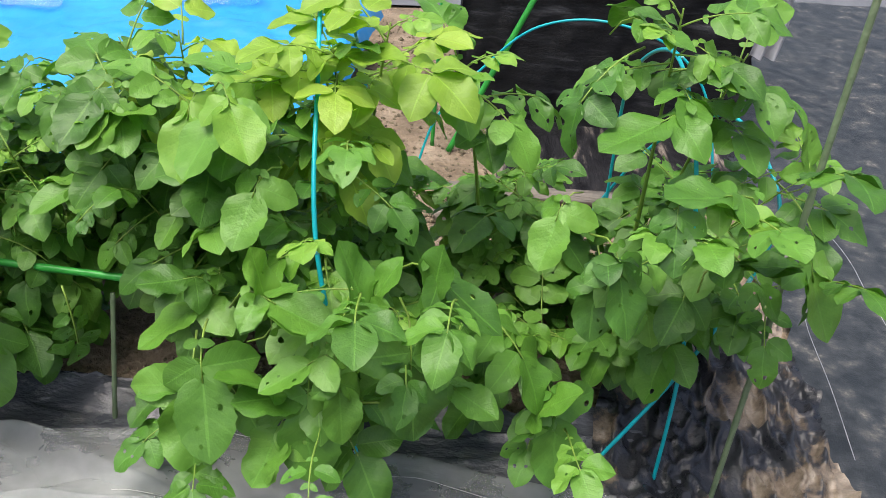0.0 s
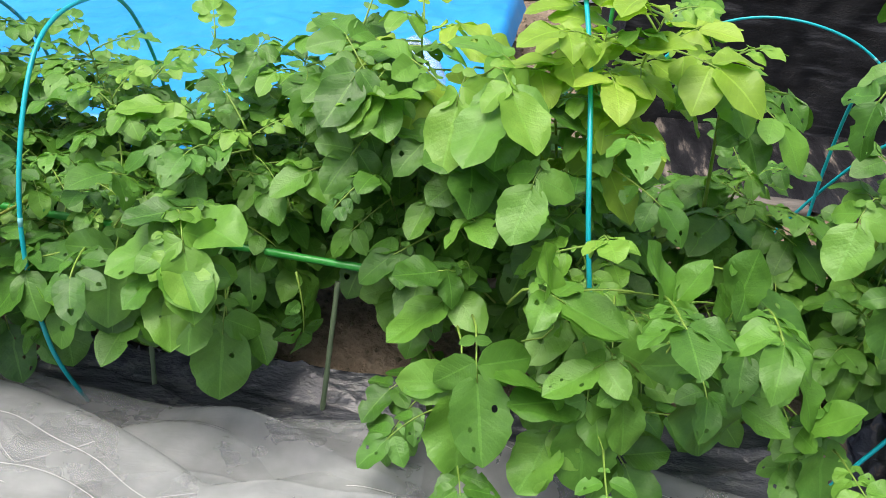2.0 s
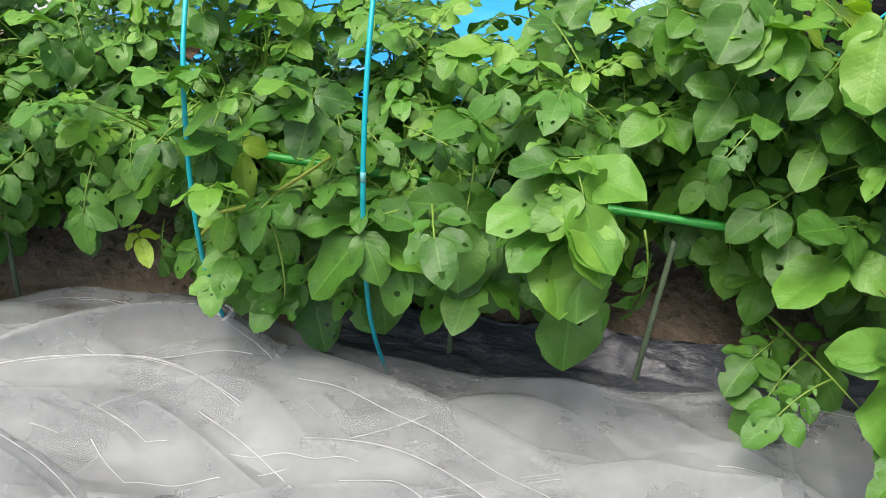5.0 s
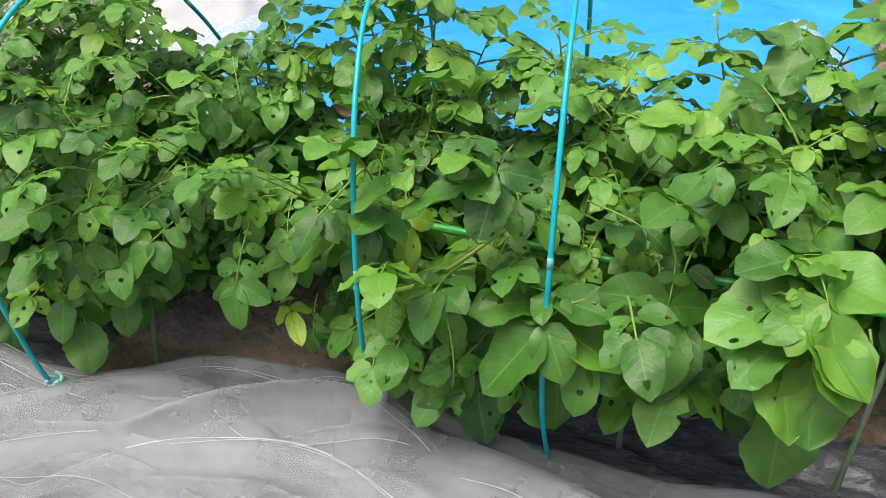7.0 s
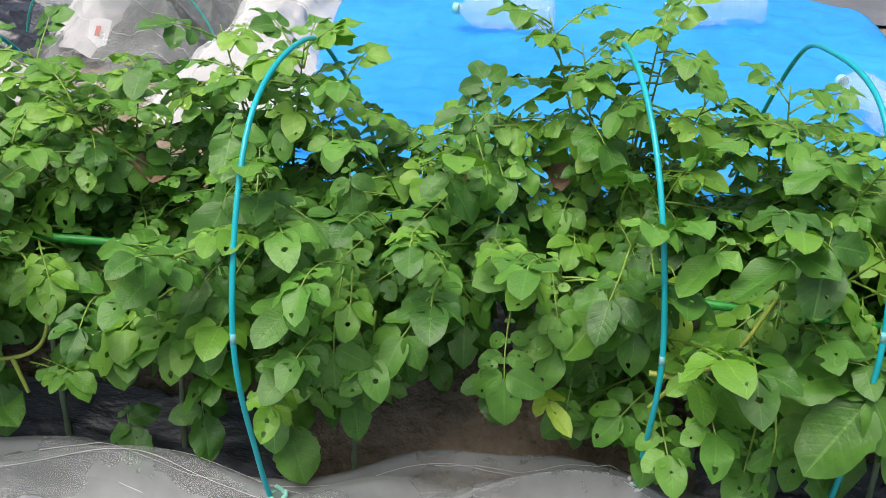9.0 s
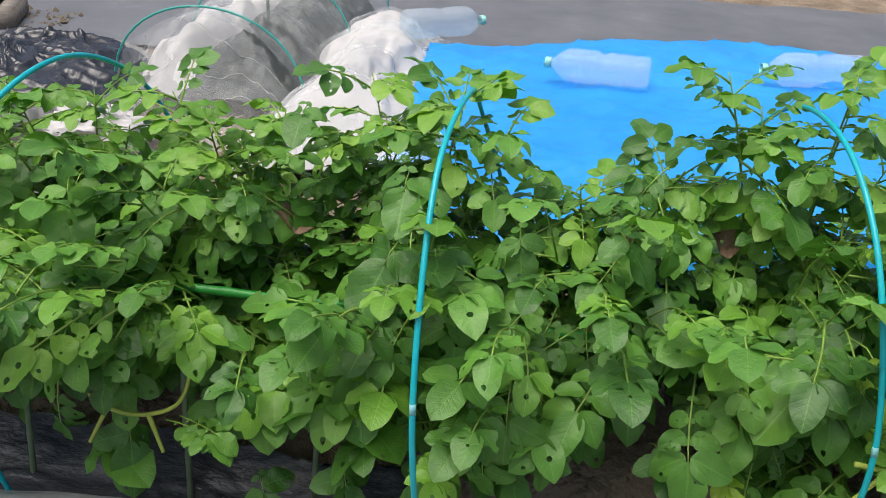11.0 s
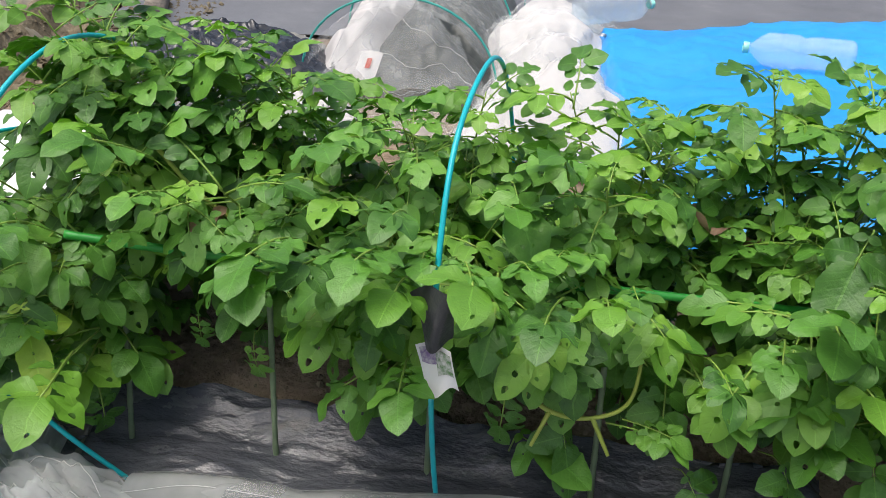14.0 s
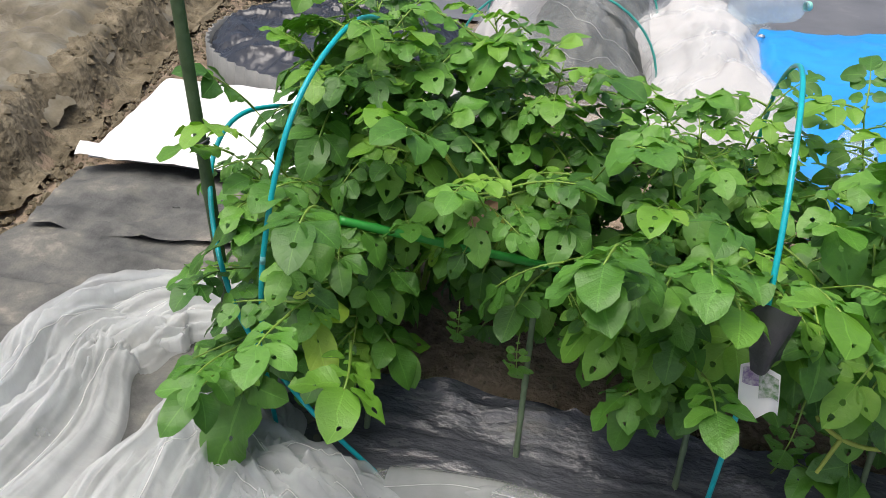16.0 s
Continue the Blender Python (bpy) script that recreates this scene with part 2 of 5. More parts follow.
def tube_bm(pts, radii, sides=8, caps=True):
    bm = bmesh.new()
    pts = [Vector(p) for p in pts]
    if not hasattr(radii, "__len__"):
        radii = [radii] * len(pts)
    rings, prev = [], None
    for i, p in enumerate(pts):
        d = (pts[min(i + 1, len(pts) - 1)] - pts[max(i - 1, 0)]).normalized()
        if prev is None:
            u = d.orthogonal().normalized()
        else:
            u = (prev - d * prev.dot(d)).normalized()
        prev = u
        v = d.cross(u)
        rings.append([bm.verts.new(p + (u * math.cos(a) + v * math.sin(a)) * radii[i]) for a in [2 * math.pi * k / sides for k in range(sides)]])
    for a, b in zip(rings, rings[1:]):
        for k in range(sides):
            bm.faces.new((a[k], a[(k + 1) % sides], b[(k + 1) % sides], b[k]))
    if caps:
        bm.faces.new(rings[0][::-1])
        bm.faces.new(rings[-1])
    return bm


def smooth_path(pts, n=8):
    """A curve through the points."""
    pts = [Vector(p) for p in pts]
    q = [pts[0] * 2 - pts[1], *pts, pts[-1] * 2 - pts[-2]]
    out = []
    for i in range(1, len(q) - 2):
        for k in range(n):
            t = k / n
            a, b, c, d = q[i - 1], q[i], q[i + 1], q[i + 2]
            out.append(0.5 * ((2 * b) + (c - a) * t + (2 * a - 5 * b + 4 * c - d) * t * t + (3 * b - a - 3 * c + d) * t ** 3))
    return out + [pts[-1]]


def fbm(x, y, z=0.0, octaves=4):
    return noise.fractal(Vector((x, y, z)), 1.0, 2.0, octaves)


def sheet_bm(fn, nx, ny, thick=0.0):
    """A grid: fn(u, v) gives the place, or None for a hole."""
    bm = bmesh.new()
    g = [[None] * (ny + 1) for _ in range(nx + 1)]
    for i in range(nx + 1):
        for j in range(ny + 1):
            p = fn(i / nx, j / ny)
            g[i][j] = bm.verts.new(p) if p is not None else None
    for i in range(nx):
        for j in range(ny):
            q = (g[i][j], g[i + 1][j], g[i + 1][j + 1], g[i][j + 1])
            if all(q):
                bm.faces.new(q)
    return bm


def box_bm(size, at=(0, 0, 0), bevel=0.005, rot=0.0):
    bm = bmesh.new()
    bmesh.ops.create_cube(bm, size=1, matrix=Matrix.Translation(at) @ Matrix.Rotation(rot, 4, "Z") @ Matrix.Diagonal((*size, 1)))
    bmesh.ops.bevel(bm, geom=bm.edges[:], offset=bevel, segments=2, affect="EDGES")
    return bm


def lerp_table(table, x):
    for (a, ya), (b, yb) in zip(table, table[1:]):
        if a <= x <= b:
            return ya + (yb - ya) * (x - a) / (b - a)
    return table[0][1] if x < table[0][0] else table[-1][1]


# ---- ground ----
def ground_z(x, y):
    z = 0.008 * fbm(x * 5, y * 5)
    if -3.55 < x < -0.05:
        m = max(0.0, 1 - ((y - 0.32) / 0.32) ** 2)
        z += 0.09 * m + 0.02 * m * fbm(x * 12, y * 12, 3)
    e = -4.12 - 0.20 * (y - 0.39)
    if x < e:
        k = min(1.0, (e - x) / 0.08)
        z += k * (-0.05 + 0.026 * fbm(x * 11, y * 11, 5))
        b = e - 0.15 + 0.05 * fbm(y * 4, 1.0, 2)
        if x < b:
            z += min(1.0, (b - x) / 0.07) * (0.11 + 0.015 * fbm(x * 8, y * 8, 7))
    return z


def ground():
    near = lambda u, v: (lambda x, y: (x, y, ground_z(x, y)))(-7 + 10.5 * u, -2.2 + 8.2 * v)
    bm = sheet_bm(near, 210, 164)
    lo = [(-7, -2.2), (3.5, -2.2), (3.5, 6), (-7, 6)]
    far = [(-600, -600), (600, -600), (600, 600), (-600, 600)]
    a = [bm.verts.new((*p, -0.04)) for p in lo]
    b = [bm.verts.new((*p, -0.04)) for p in far]
    for k in range(4):
        bm.faces.new((a[k], b[k], b[(k + 1) % 4], a[(k + 1) % 4]))
    tagged(part("ground", bm, SOIL), "brown crumbly garden soil between the beds", "soil", kind="structure")


ground()


def flat_sheet(name, quad, nx, ny, mat, label, category, z=0.012, amp=0.008, freq=6.0, ragged=0.0, seed=0.0, fold=None, kind="structure"):
    a, b, c, d = [Vector((*p, 0)) for p in quad]

    def fn(u, v):
        p = (a * (1 - u) + b * u) * (1 - v) + (d * (1 - u) + c * u) * v
        edge = ragged * fbm(p.x * 4, p.y * 4, seed + 9)
        if u in (0.0, 1.0):
            p.x += edge
        if v in (0.0, 1.0):
            p.y += edge
        h = max(0.0 if name != "dry_soil_left" else -1.0, ground_z(p.x, p.y)) + z + amp * (0.6 + fbm(p.x * freq, p.y * freq, seed))
        if fold:
            h += fold(p.x, p.y, u, v)
        return (p.x, p.y, h)

    return tagged(part(name, sheet_bm(fn, nx, ny), mat), label, category, kind=kind)


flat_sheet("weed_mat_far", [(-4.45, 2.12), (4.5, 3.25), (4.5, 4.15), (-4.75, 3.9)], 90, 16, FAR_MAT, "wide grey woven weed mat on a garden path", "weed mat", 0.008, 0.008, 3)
flat_sheet("weed_mat_right", [(-0.02, -1.6), (2.6, -1.6), (2.9, 3.1), (0.5, 3.1)], 80, 110, MAT, "black woven weed mat with seams and soil marks", "weed mat", 0.02, 0.010, 5, 0.05, 3)
flat_sheet("mulch_film", [(-3.55, -0.35), (-0.10, -0.35), (-0.10, 0.06), (-3.55, 0.08)], 220, 70, FILM, "shiny black plastic mulch film along the bed edge", "mulch film", 0.016, 0.010, 7, 0.03, 7,
           fold=lambda x, y, u, v: 0.010 * (1 - abs(math.sin(y * 34 + x * 5 + 5 * fbm(x * 1.6, y * 3)))) ** 6 + 0.005 * (1 - abs(math.sin(y * 75 - x * 14 + 6 * fbm(x * 3.0, y * 4, 5)))) ** 5
           - 0.07 * max(0.0, min(1.0, (x + 2.28) / 0.08, (-1.62 - x) / 0.08)) * max(0.0, min(1.0, (y + 0.06) / 0.04)))
flat_sheet("mulch_film_end", [(-0.40, -0.5), (0.14, -0.5), (0.20, 0.45), (-0.14, 0.42)], 110, 150, END_FILM, "crumpled torn black plastic film with soil on it", "mulch film", 0.022, 0.012, 5, 0.06, 11,
           fold=lambda x, y, u, v: 0.026 * (1 - min(1, abs(fbm(x * 9, y * 5, 3, 2)) * 2.6)) ** 3 + 0.014 * (1 - min(1, abs(fbm(x * 22, y * 15, 8, 2)) * 2.2)) ** 3)
flat_sheet("old_weed_mat_left", [(-4.0, -1.8), (-3.2, -1.8), (-3.4, 0.62), (-4.12, 0.46)], 80, 240, OLD_MAT, "faded grey woven weed mat with soil crumbs", "weed mat", 0.016, 0.008, 5, 0.05, 15,
           fold=lambda x, y, u, v: 0.012 * (1 - min(1, abs(fbm(x * 2.5, y * 6, 4, 2)) * 3)) ** 2 + 0.004 * fbm(x * 16, y * 22, 2, 2))
flat_sheet("old_weed_mat_strip", [(-4.10, 0.34), (-3.3, 0.45), (-3.3, 0.92), (-4.14, 0.62)], 90, 50, OLD_MAT, "faded grey weed mat strip lying over another", "weed mat", 0.026, 0.006, 6, 0.02, 18,
           fold=lambda x, y, u, v: 0.010 * (1 - min(1, abs(fbm(x * 3, y * 7, 6, 2)) * 3)) ** 2 + 0.004 * fbm(x * 16, y * 22, 3, 2))
flat_sheet("black_film_back", [(-0.42, 0.93), (0.25, 0.95), (0.35, 1.48), (-0.38, 1.44)], 50, 40, TORN_FILM, "black plastic film flat on soil with torn edge", "mulch film", 0.02, 0.012, 8, 0.03, 22)
flat_sheet("dry_soil_left", [(-7.0, -1.5), (-3.95, -1.5), (-4.64, 3.2), (-7.0, 3.2)], 150, 180, DRY_SOIL, "dry trodden garden soil with a low bank", "soil", 0.008, 0.020, 15, 0.03, 31)
flat_sheet("bank_film", [(-5.9, -0.4), (-4.20, -0.4), (-4.84, 3.0), (-6.4, 3.0)], 110, 150, BANK, "stained clear film over a raised soil bed", "mulch film", 0.034, 0.016, 9, 0.10, 41,
           fold=lambda x, y, u, v: 0.010 * (1 - min(1, abs(fbm(x * 4, y * 3, 6, 2)) * 3)) ** 2 - 0.05 * max(0.0, u - 0.93) / 0.07)
flat_sheet("path_mat", [(-3.35, -1.9), (-0.30, -1.9), (-0.35, -0.30), (-3.35, -0.30)], 90, 50, INNER_FILM, "faded grey woven weed mat under the netting", "weed mat", 0.010, 0.006, 5, 0.03, 44)
flat_sheet("dirt_film_left", [(-6.4, 1.3), (-5.3, 1.1), (-5.0, 2.6), (-6.2, 3.0)], 40, 40, OLD_MAT, "old film half buried in dry soil", "mulch film", 0.01, 0.02, 5, 0.08, 27)


# ---- blue tarpaulin ----
def tarp_z(x, y):
    return 0.10 + 0.07 * max(0, min(1, (y - 0.8) / 1.0)) + 0.05 * max(0, min(1, (x + 2.4) / 1.0)) + 0.014 * fbm(x * 3, y * 3, 2) + 0.008 * fbm(x * 10, y * 10, 4) + 0.008 * (1 - min(1, abs(fbm(x * 4, y * 7, 9, 2)) * 4)) ** 2


def tarp():
    root = empty("blue_tarpaulin", (-1.7, 1.4, 0))
    fl, fr, br, bl = Vector((-2.50, 0.68, 0)), Vector((-0.92, 0.86, 0)), Vector((-0.82, 2.02, 0)), Vector((-2.60, 2.04, 0))

    def fn(u, v):
        p = (fl * (1 - u) + fr * u) * (1 - v) + (bl * (1 - u) + br * u) * v
        p.y += 0.24 * v * math.sin(math.pi * u ** 1.3) ** 0.8
        z = tarp_z(p.x, p.y)
        e = min(u * 1.6, (1 - u) * 1.6, v * 1.4, (1 - v) * 1.4)
        if e < 0.03:
            z -= (0.03 - e) * 2.6
        return (p.x - root.location.x, p.y - root.location.y, max(z, 0.015))

    part("sheet", sheet_bm(fn, 110, 90), TARP, root)
    for gx, gy in [(-2.57, 1.94), (-1.79, 0.83), (-0.97, 0.92), (-2.44, 0.72)]:
        pts = [Vector((math.cos(a) * 0.009, math.sin(a) * 0.009, 0)) for a in [k * math.pi / 6 for k in range(13)]]
        g = part("grommet", tube_bm(pts, 0.0035, 6, False), METAL, root)
        g.location = (gx - root.location.x, gy - root.location.y, tarp_z(gx, gy) + 0.002)
    tagged(root, "bright blue plastic tarpaulin spread over the ground", "tarpaulin")


tarp()


# ---- plastic bottles on the tarpaulin ----
def bottle_material():
    m, n, l, b = material("cloudy_bottle")
    b.inputs["Base Color"].default_value = (0.86, 0.93, 0.96, 1)
    b.inputs["Roughness"].default_value = 0.18
    tp = n.new("ShaderNodeBsdfTransparent")
    tp.inputs[0].default_value = (0.9, 0.96, 1, 1)
    x = n.new("ShaderNodeMixShader")
    nz = n.new("ShaderNodeTexNoise")
    nz.inputs["Scale"].default_value = 14
    mr = n.new("ShaderNodeMapRange")
    mr.inputs["To Min"].default_value, mr.inputs["To Max"].default_value = 0.19, 0.28
    l.new(nz.outputs[0], mr.inputs[0])
    l.new(mr.outputs[0], x.inputs[0])
    l.new(tp.outputs[0], x.inputs[1])
    l.new(b.outputs[0], x.inputs[2])
    l.new(x.outputs[0], n["Material Output"].inputs[0])
    return m


BOTTLE = bottle_material()


def bottle_bm():
    """A ribbed two-litre bottle lying on its side, its base at the origin, its neck towards +x."""
    bm = bmesh.new()
    prof = [(0.0, 0.002), (0.0, 0.036), (0.004, 0.046), (0.012, 0.0505)]
    x = 0.016
    while x < 0.115:
        prof += [(x, 0.0515), (x + 0.006, 0.0515), (x + 0.009, 0.0485), (x + 0.012, 0.0485)]
        x += 0.0155
    prof += [(0.125, 0.049), (0.135, 0.044), (0.145, 0.044), (0.155, 0.050)]
    x = 0.16
    while x < 0.225:
        prof += [(x, 0.0515), (x + 0.007, 0.0515), (x + 0.010, 0.049), (x + 0.013, 0.049)]
        x += 0.0165
    prof += [(0.235, 0.0505), (0.25, 0.046), (0.265, 0.036), (0.278, 0.024), (0.286, 0.0145), (0.290, 0.0145), (0.291, 0.018), (0.294, 0.018)]
    n = 20
    rings = []
    for px, r in prof:
        rings.append([bm.verts.new((px, r * math.cos(a) * (1 - 0.05 * (abs(math.cos(a)) > 0.9)), r * math.sin(a))) for a in [2 * math.pi * k / n for k in range(n)]])
    for a, b in zip(rings, rings[1:]):
        for k in range(n):
            bm.faces.new((a[k], b[k], b[(k + 1) % n], a[(k + 1) % n]))
    bm.faces.new(rings[0])
    return bm


def cap_bm():
    bm = bmesh.new()
    n, rings = 24, []
    for px, r in [(0.294, 0.0150), (0.295, 0.0160), (0.309, 0.0160), (0.311, 0.0145)]:
        rings.append([bm.verts.new((px, (r + (0.0006 if k % 2 else 0)) * math.cos(2 * math.pi * k / n), (r + (0.0006 if k % 2 else 0)) * math.sin(2 * math.pi * k / n))) for k in range(n)])
    for a, b in zip(rings, rings[1:]):
        for k in range(n):
            bm.faces.new((a[k], b[k], b[(k + 1) % n], a[(k + 1) % n]))
    bm.faces.new(rings[-1])
    return bm


def bottles():
    first = None
    # base, then the way the neck points
    for (bx, by), (cx, cy) in [((-1.86, 1.66), (-2.165, 1.70)), ((-1.23, 1.80), (-1.54, 1.74)), ((-2.66, 2.02), (-2.39, 2.20)),
                               ((-2.48, 0.86), (-2.41, 1.17)), ((-1.06, 0.98), (-1.14, 1.29))]:
        ang = math.degrees(math.atan2(cy - by, cx - bx))
        mid = ((bx + cx) / 2, (by + cy) / 2)
        m = pose(bx, by, tarp_z(*mid) + 0.052, 0, 0, ang)
        if first is None:
            first = empty("plastic_bottle")
            part("body", bottle_bm(), BOTTLE, first)
            part("cap", cap_bm(), CAPM, first, "mint green screw cap")
            first.matrix_basis = m
            tagged(first, "clear ribbed water bottle lying on the blue tarpaulin", "bottle", "bottles weighing down the tarpaulin")
        else:
            copy_thing(first, m)


bottles()


# ---- hoops over the bed ----
def hoop(pts, radius=0.0036, mat=TEAL, label="thin turquoise plastic-coated tunnel hoop arched over the bed"):
    root = empty("tunnel_hoop", pts[0])
    path = [p - root.location for p in smooth_path(pts, 10)]
    part("rod", tube_bm(path, radius, 8), mat, root)
    for share in (0.27, 0.74):
        i = int(share * len(path))
        part("worn_band", tube_bm([path[i], path[i].lerp(path[i + 1], 0.6)], radius * 1.07, 8), WORN, root, "pale worn patch on the coating")
    part("front_tip", tube_bm([path[0], path[1] * 0.5], radius * 1.12, 8), mat, root)
    part("back_tip", tube_bm([path[-1], path[-1].lerp(path[-2], 0.5)], radius * 1.12, 8), mat, root)
    tagged(root, label, "hoop", "hoops over the potato bed")
    return root


hoop([(-0.162, -0.069, -0.01), (-0.160, -0.044, 0.238), (-0.168, 0.011, 0.433), (-0.186, 0.101, 0.606), (-0.204, 0.257, 0.678), (-0.223, 0.441, 0.568), (-0.207, 0.536, 0.348), (-0.189, 0.556, -0.01)])
hoop([(-0.319, -0.086, -0.01), (-0.143, -0.025, 0.258), (-0.013, 0.110, 0.414), (0.009, 0.229, 0.479), (-0.052, 0.365, 0.531), (-0.150, 0.510, 0.376), (-0.278, 0.668, -0.01)],
     label="turquoise tunnel hoop slumped sideways at the bed end")
hoop([(-0.640, 1.115, -0.01), (-0.590, 1.135, 0.145), (-0.480, 1.155, 0.285), (-0.350, 1.150, 0.413), (-0.182, 1.110, 0.461), (0.002, 1.066, 0.420), (0.118, 1.020, 0.292), (0.195, 0.980, -0.01)],
     label="turquoise tunnel hoop standing before the black frame")
hoop([(-0.653, -0.126, -0.01), (-0.692, -0.144, 0.255), (-0.737, -0.116, 0.498), (-0.757, 0.040, 0.665), (-0.775, 0.235, 0.745), (-0.760, 0.470, 0.620), (-0.735, 0.640, 0.343), (-0.720, 0.660, -0.01)])
hoop([(-1.500, -0.055, -0.01), (-1.520, -0.115, 0.190), (-1.527, -0.108, 0.419), (-1.539, 0.024, 0.606), (-1.551, 0.218, 0.622), (-1.547, 0.369, 0.555), (-1.552, 0.505, 0.310), (-1.555, 0.480, -0.01)])
hoop([(-1.748, -0.033, -0.01), (-1.758, -0.100, 0.170), (-1.762, -0.112, 0.360), (-1.785, -0.018, 0.540), (-1.809, 0.145, 0.615), (-1.815, 0.393, 0.545), (-1.848, 0.615, 0.315), (-1.850, 0.640, -0.01)])
hoop([(-2.226, -0.126, -0.01), (-2.239, -0.167, 0.178), (-2.251, -0.172, 0.384), (-2.257, -0.034, 0.573), (-2.247, 0.171, 0.603), (-2.245, 0.370, 0.515), (-2.200, 0.505, 0.293), (-2.175, 0.510, -0.01)])
hoop([(-2.801, -0.075, -0.01), (-2.810, -0.122, 0.209), (-2.812, -0.128, 0.392), (-2.809, -0.023, 0.556), (-2.789, 0.175, 0.601), (-2.775, 0.372, 0.495), (-2.759, 0.480, 0.276), (-2.753, 0.460, -0.01)])
hoop([(-3.410, -0.052, -0.01), (-3.407, -0.105, 0.187), (-3.392, -0.131, 0.382), (-3.373, -0.066, 0.548), (-3.357, 0.124, 0.600), (-3.366, 0.353, 0.496), (-3.386, 0.515, 0.254), (-3.399, 0.549, -0.01)])
hoop([(-3.223, -0.090, -0.01), (-3.353, -0.114, 0.145), (-3.446, -0.113, 0.290), (-3.532, 0.025, 0.400), (-3.522, 0.157, 0.436), (-3.444, 0.333, 0.341), (-3.370, 0.514, -0.01)],
     label="turquoise tunnel hoop fallen aslant at the bed end")


# ---- stakes and the green rail ----
def stakes():
    first = None
    for i, x in enumerate([-3.29, -3.06, -2.83, -2.59, -2.41, -2.15, -1.67, -1.41, -1.115, -0.17]):
        y = -0.012 if x < -0.5 else 0.2
        lean = (random.uniform(-12, -7), random.uniform(-4, 4))
        m = pose(x, y, 0.0, lean[0], lean[1], 0)
        if first is None:
            first = empty("garden_stake")
            pts = [(0, 0, -0.02 + 0.0140 * k) for k in range(22)]
            part("rod", tube_bm(pts, [0.0043 + (0.0007 if k % 4 == 0 else 0) for k in range(22)], 8), PALE_STAKE, first)
            first.matrix_basis = m
            tagged(first, "short dull green plastic-coated stake in the soil", "stake", "stakes along the bed")
        else:
            copy_thing(first, m)


stakes()


def rail(a, b):
    root = empty("green_rail", a)
    n = 40
    pts = [(Vector(b) - Vector(a)) * k / n for k in range(n + 1)]
    part("rod", tube_bm(pts, [0.0062 + (0.0008 if k % 6 == 0 else 0) for k in range(n + 1)], 10), GREEN, root)
    tagged(root, "bright green plastic-coated pole tied along the stakes", "garden pole")


rail((-3.34, 0.0, 0.365), (-3.03, 0.080, 0.302))
rail((-2.76, 0.050, 0.342), (-2.05, 0.105, 0.305))
rail((-1.80, 0.070, 0.315), (-0.985, -0.005, 0.320))


def tall_pole(base, top, radius, mat, label, name="garden_pole"):
    root = empty(name, base)
    d = Vector(top) - Vector(base)
    n = 40
    part("rod", tube_bm([d * k / n for k in range(n + 1)], [radius * (1.12 if k % 8 == 0 else 1.0) for k in range(n + 1)], 10), mat, root)
    tagged(root, label, "garden pole")
    return root


tall_pole((-3.49, 0.0, 0), (-3.58, 0.0, 0.95), 0.0085, STAKE, "dark green plastic-coated pole standing at the bed end")


# ---- insect net heaped along the front ----
EDGE = [(-3.95, -0.08), (-3.6, -0.02), (-3.31, -0.11), (-2.88, -0.09), (-2.65, -0.07), (-2.47, -0.05), (-2.28, -0.09), (-2.18, -0.07), (-2.05, 0.02), (-1.93, 0.0), (-1.81, 0.02), (-1.57, -0.05),
        (-1.32, -0.07), (-1.19, -0.08), (-0.92, -0.05), (-0.65, -0.06), (-0.29, -0.13)]


def net_edge(x, seed, start):
    """The folded front of a layer: scalloped lobes."""
    soft = sum(lerp_table(EDGE, x + 0.025 * k) for k in range(-3, 4)) / 7
    if not start:
        return soft + 0.010 * fbm(x * 5, 0, 2)
    lobes = abs(math.sin(x * (5.2 + 0.5 * math.sin(seed)) + seed * 1.7 + 0.5 * math.sin(x * 2.3 + seed)))
    return soft - start - 0.06 + 0.11 * lobes + 0.03 * math.sin(x * 1.9 + seed * 2.3)


def net_height(x, d, seed, lift, high):
    """Height of a slack, billowing layer at the distance d behind its folded edge."""
    d = max(0.0, d)
    flat = 1 - 0.75 * max(0.0, min(1.0, (x + 1.0) / 0.3))
    billow = 0.75 + 0.5 * math.sin(x * 5.3 + seed * 3 + d * 4) * math.sin(x * 2.1 + seed)
    roll = (1 - math.exp(-d / 0.018)) * (0.35 + 0.65 * math.exp(-d / 0.16))
    turn = 6 * math.sin(seed * 5)
    ridge = (1 - abs(math.sin(x * turn + d * 17 + seed + 1.5 * fbm(x * 1.6, d * 4, seed, 2)))) ** 2
    soft = 0.022 * fbm(x * 2.4, d * 6, seed, 2) + 0.030 * ridge * min(1.0, d / 0.05)
    return 0.044 + lift + (high * billow * roll + max(-0.01, soft)) * flat


LAYERS = [(0.0, 1.0, 0.0, 0.05, -3.24, -0.22), (0.07, 3.0, 0.010, 0.05, -3.22, -0.85), (0.13, 5.0, 0.018, 0.056, -3.15, -0.92), (0.20, 6.2, 0.026, 0.05, -3.12, -0.95), (0.27, 8.0, 0.032, 0.055, -3.1, -1.0), (0.36, 9.4, 0.038, 0.05, -3.1, -1.05), (0.46, 11.0, 0.044, 0.05, -3.1, -1.1)]


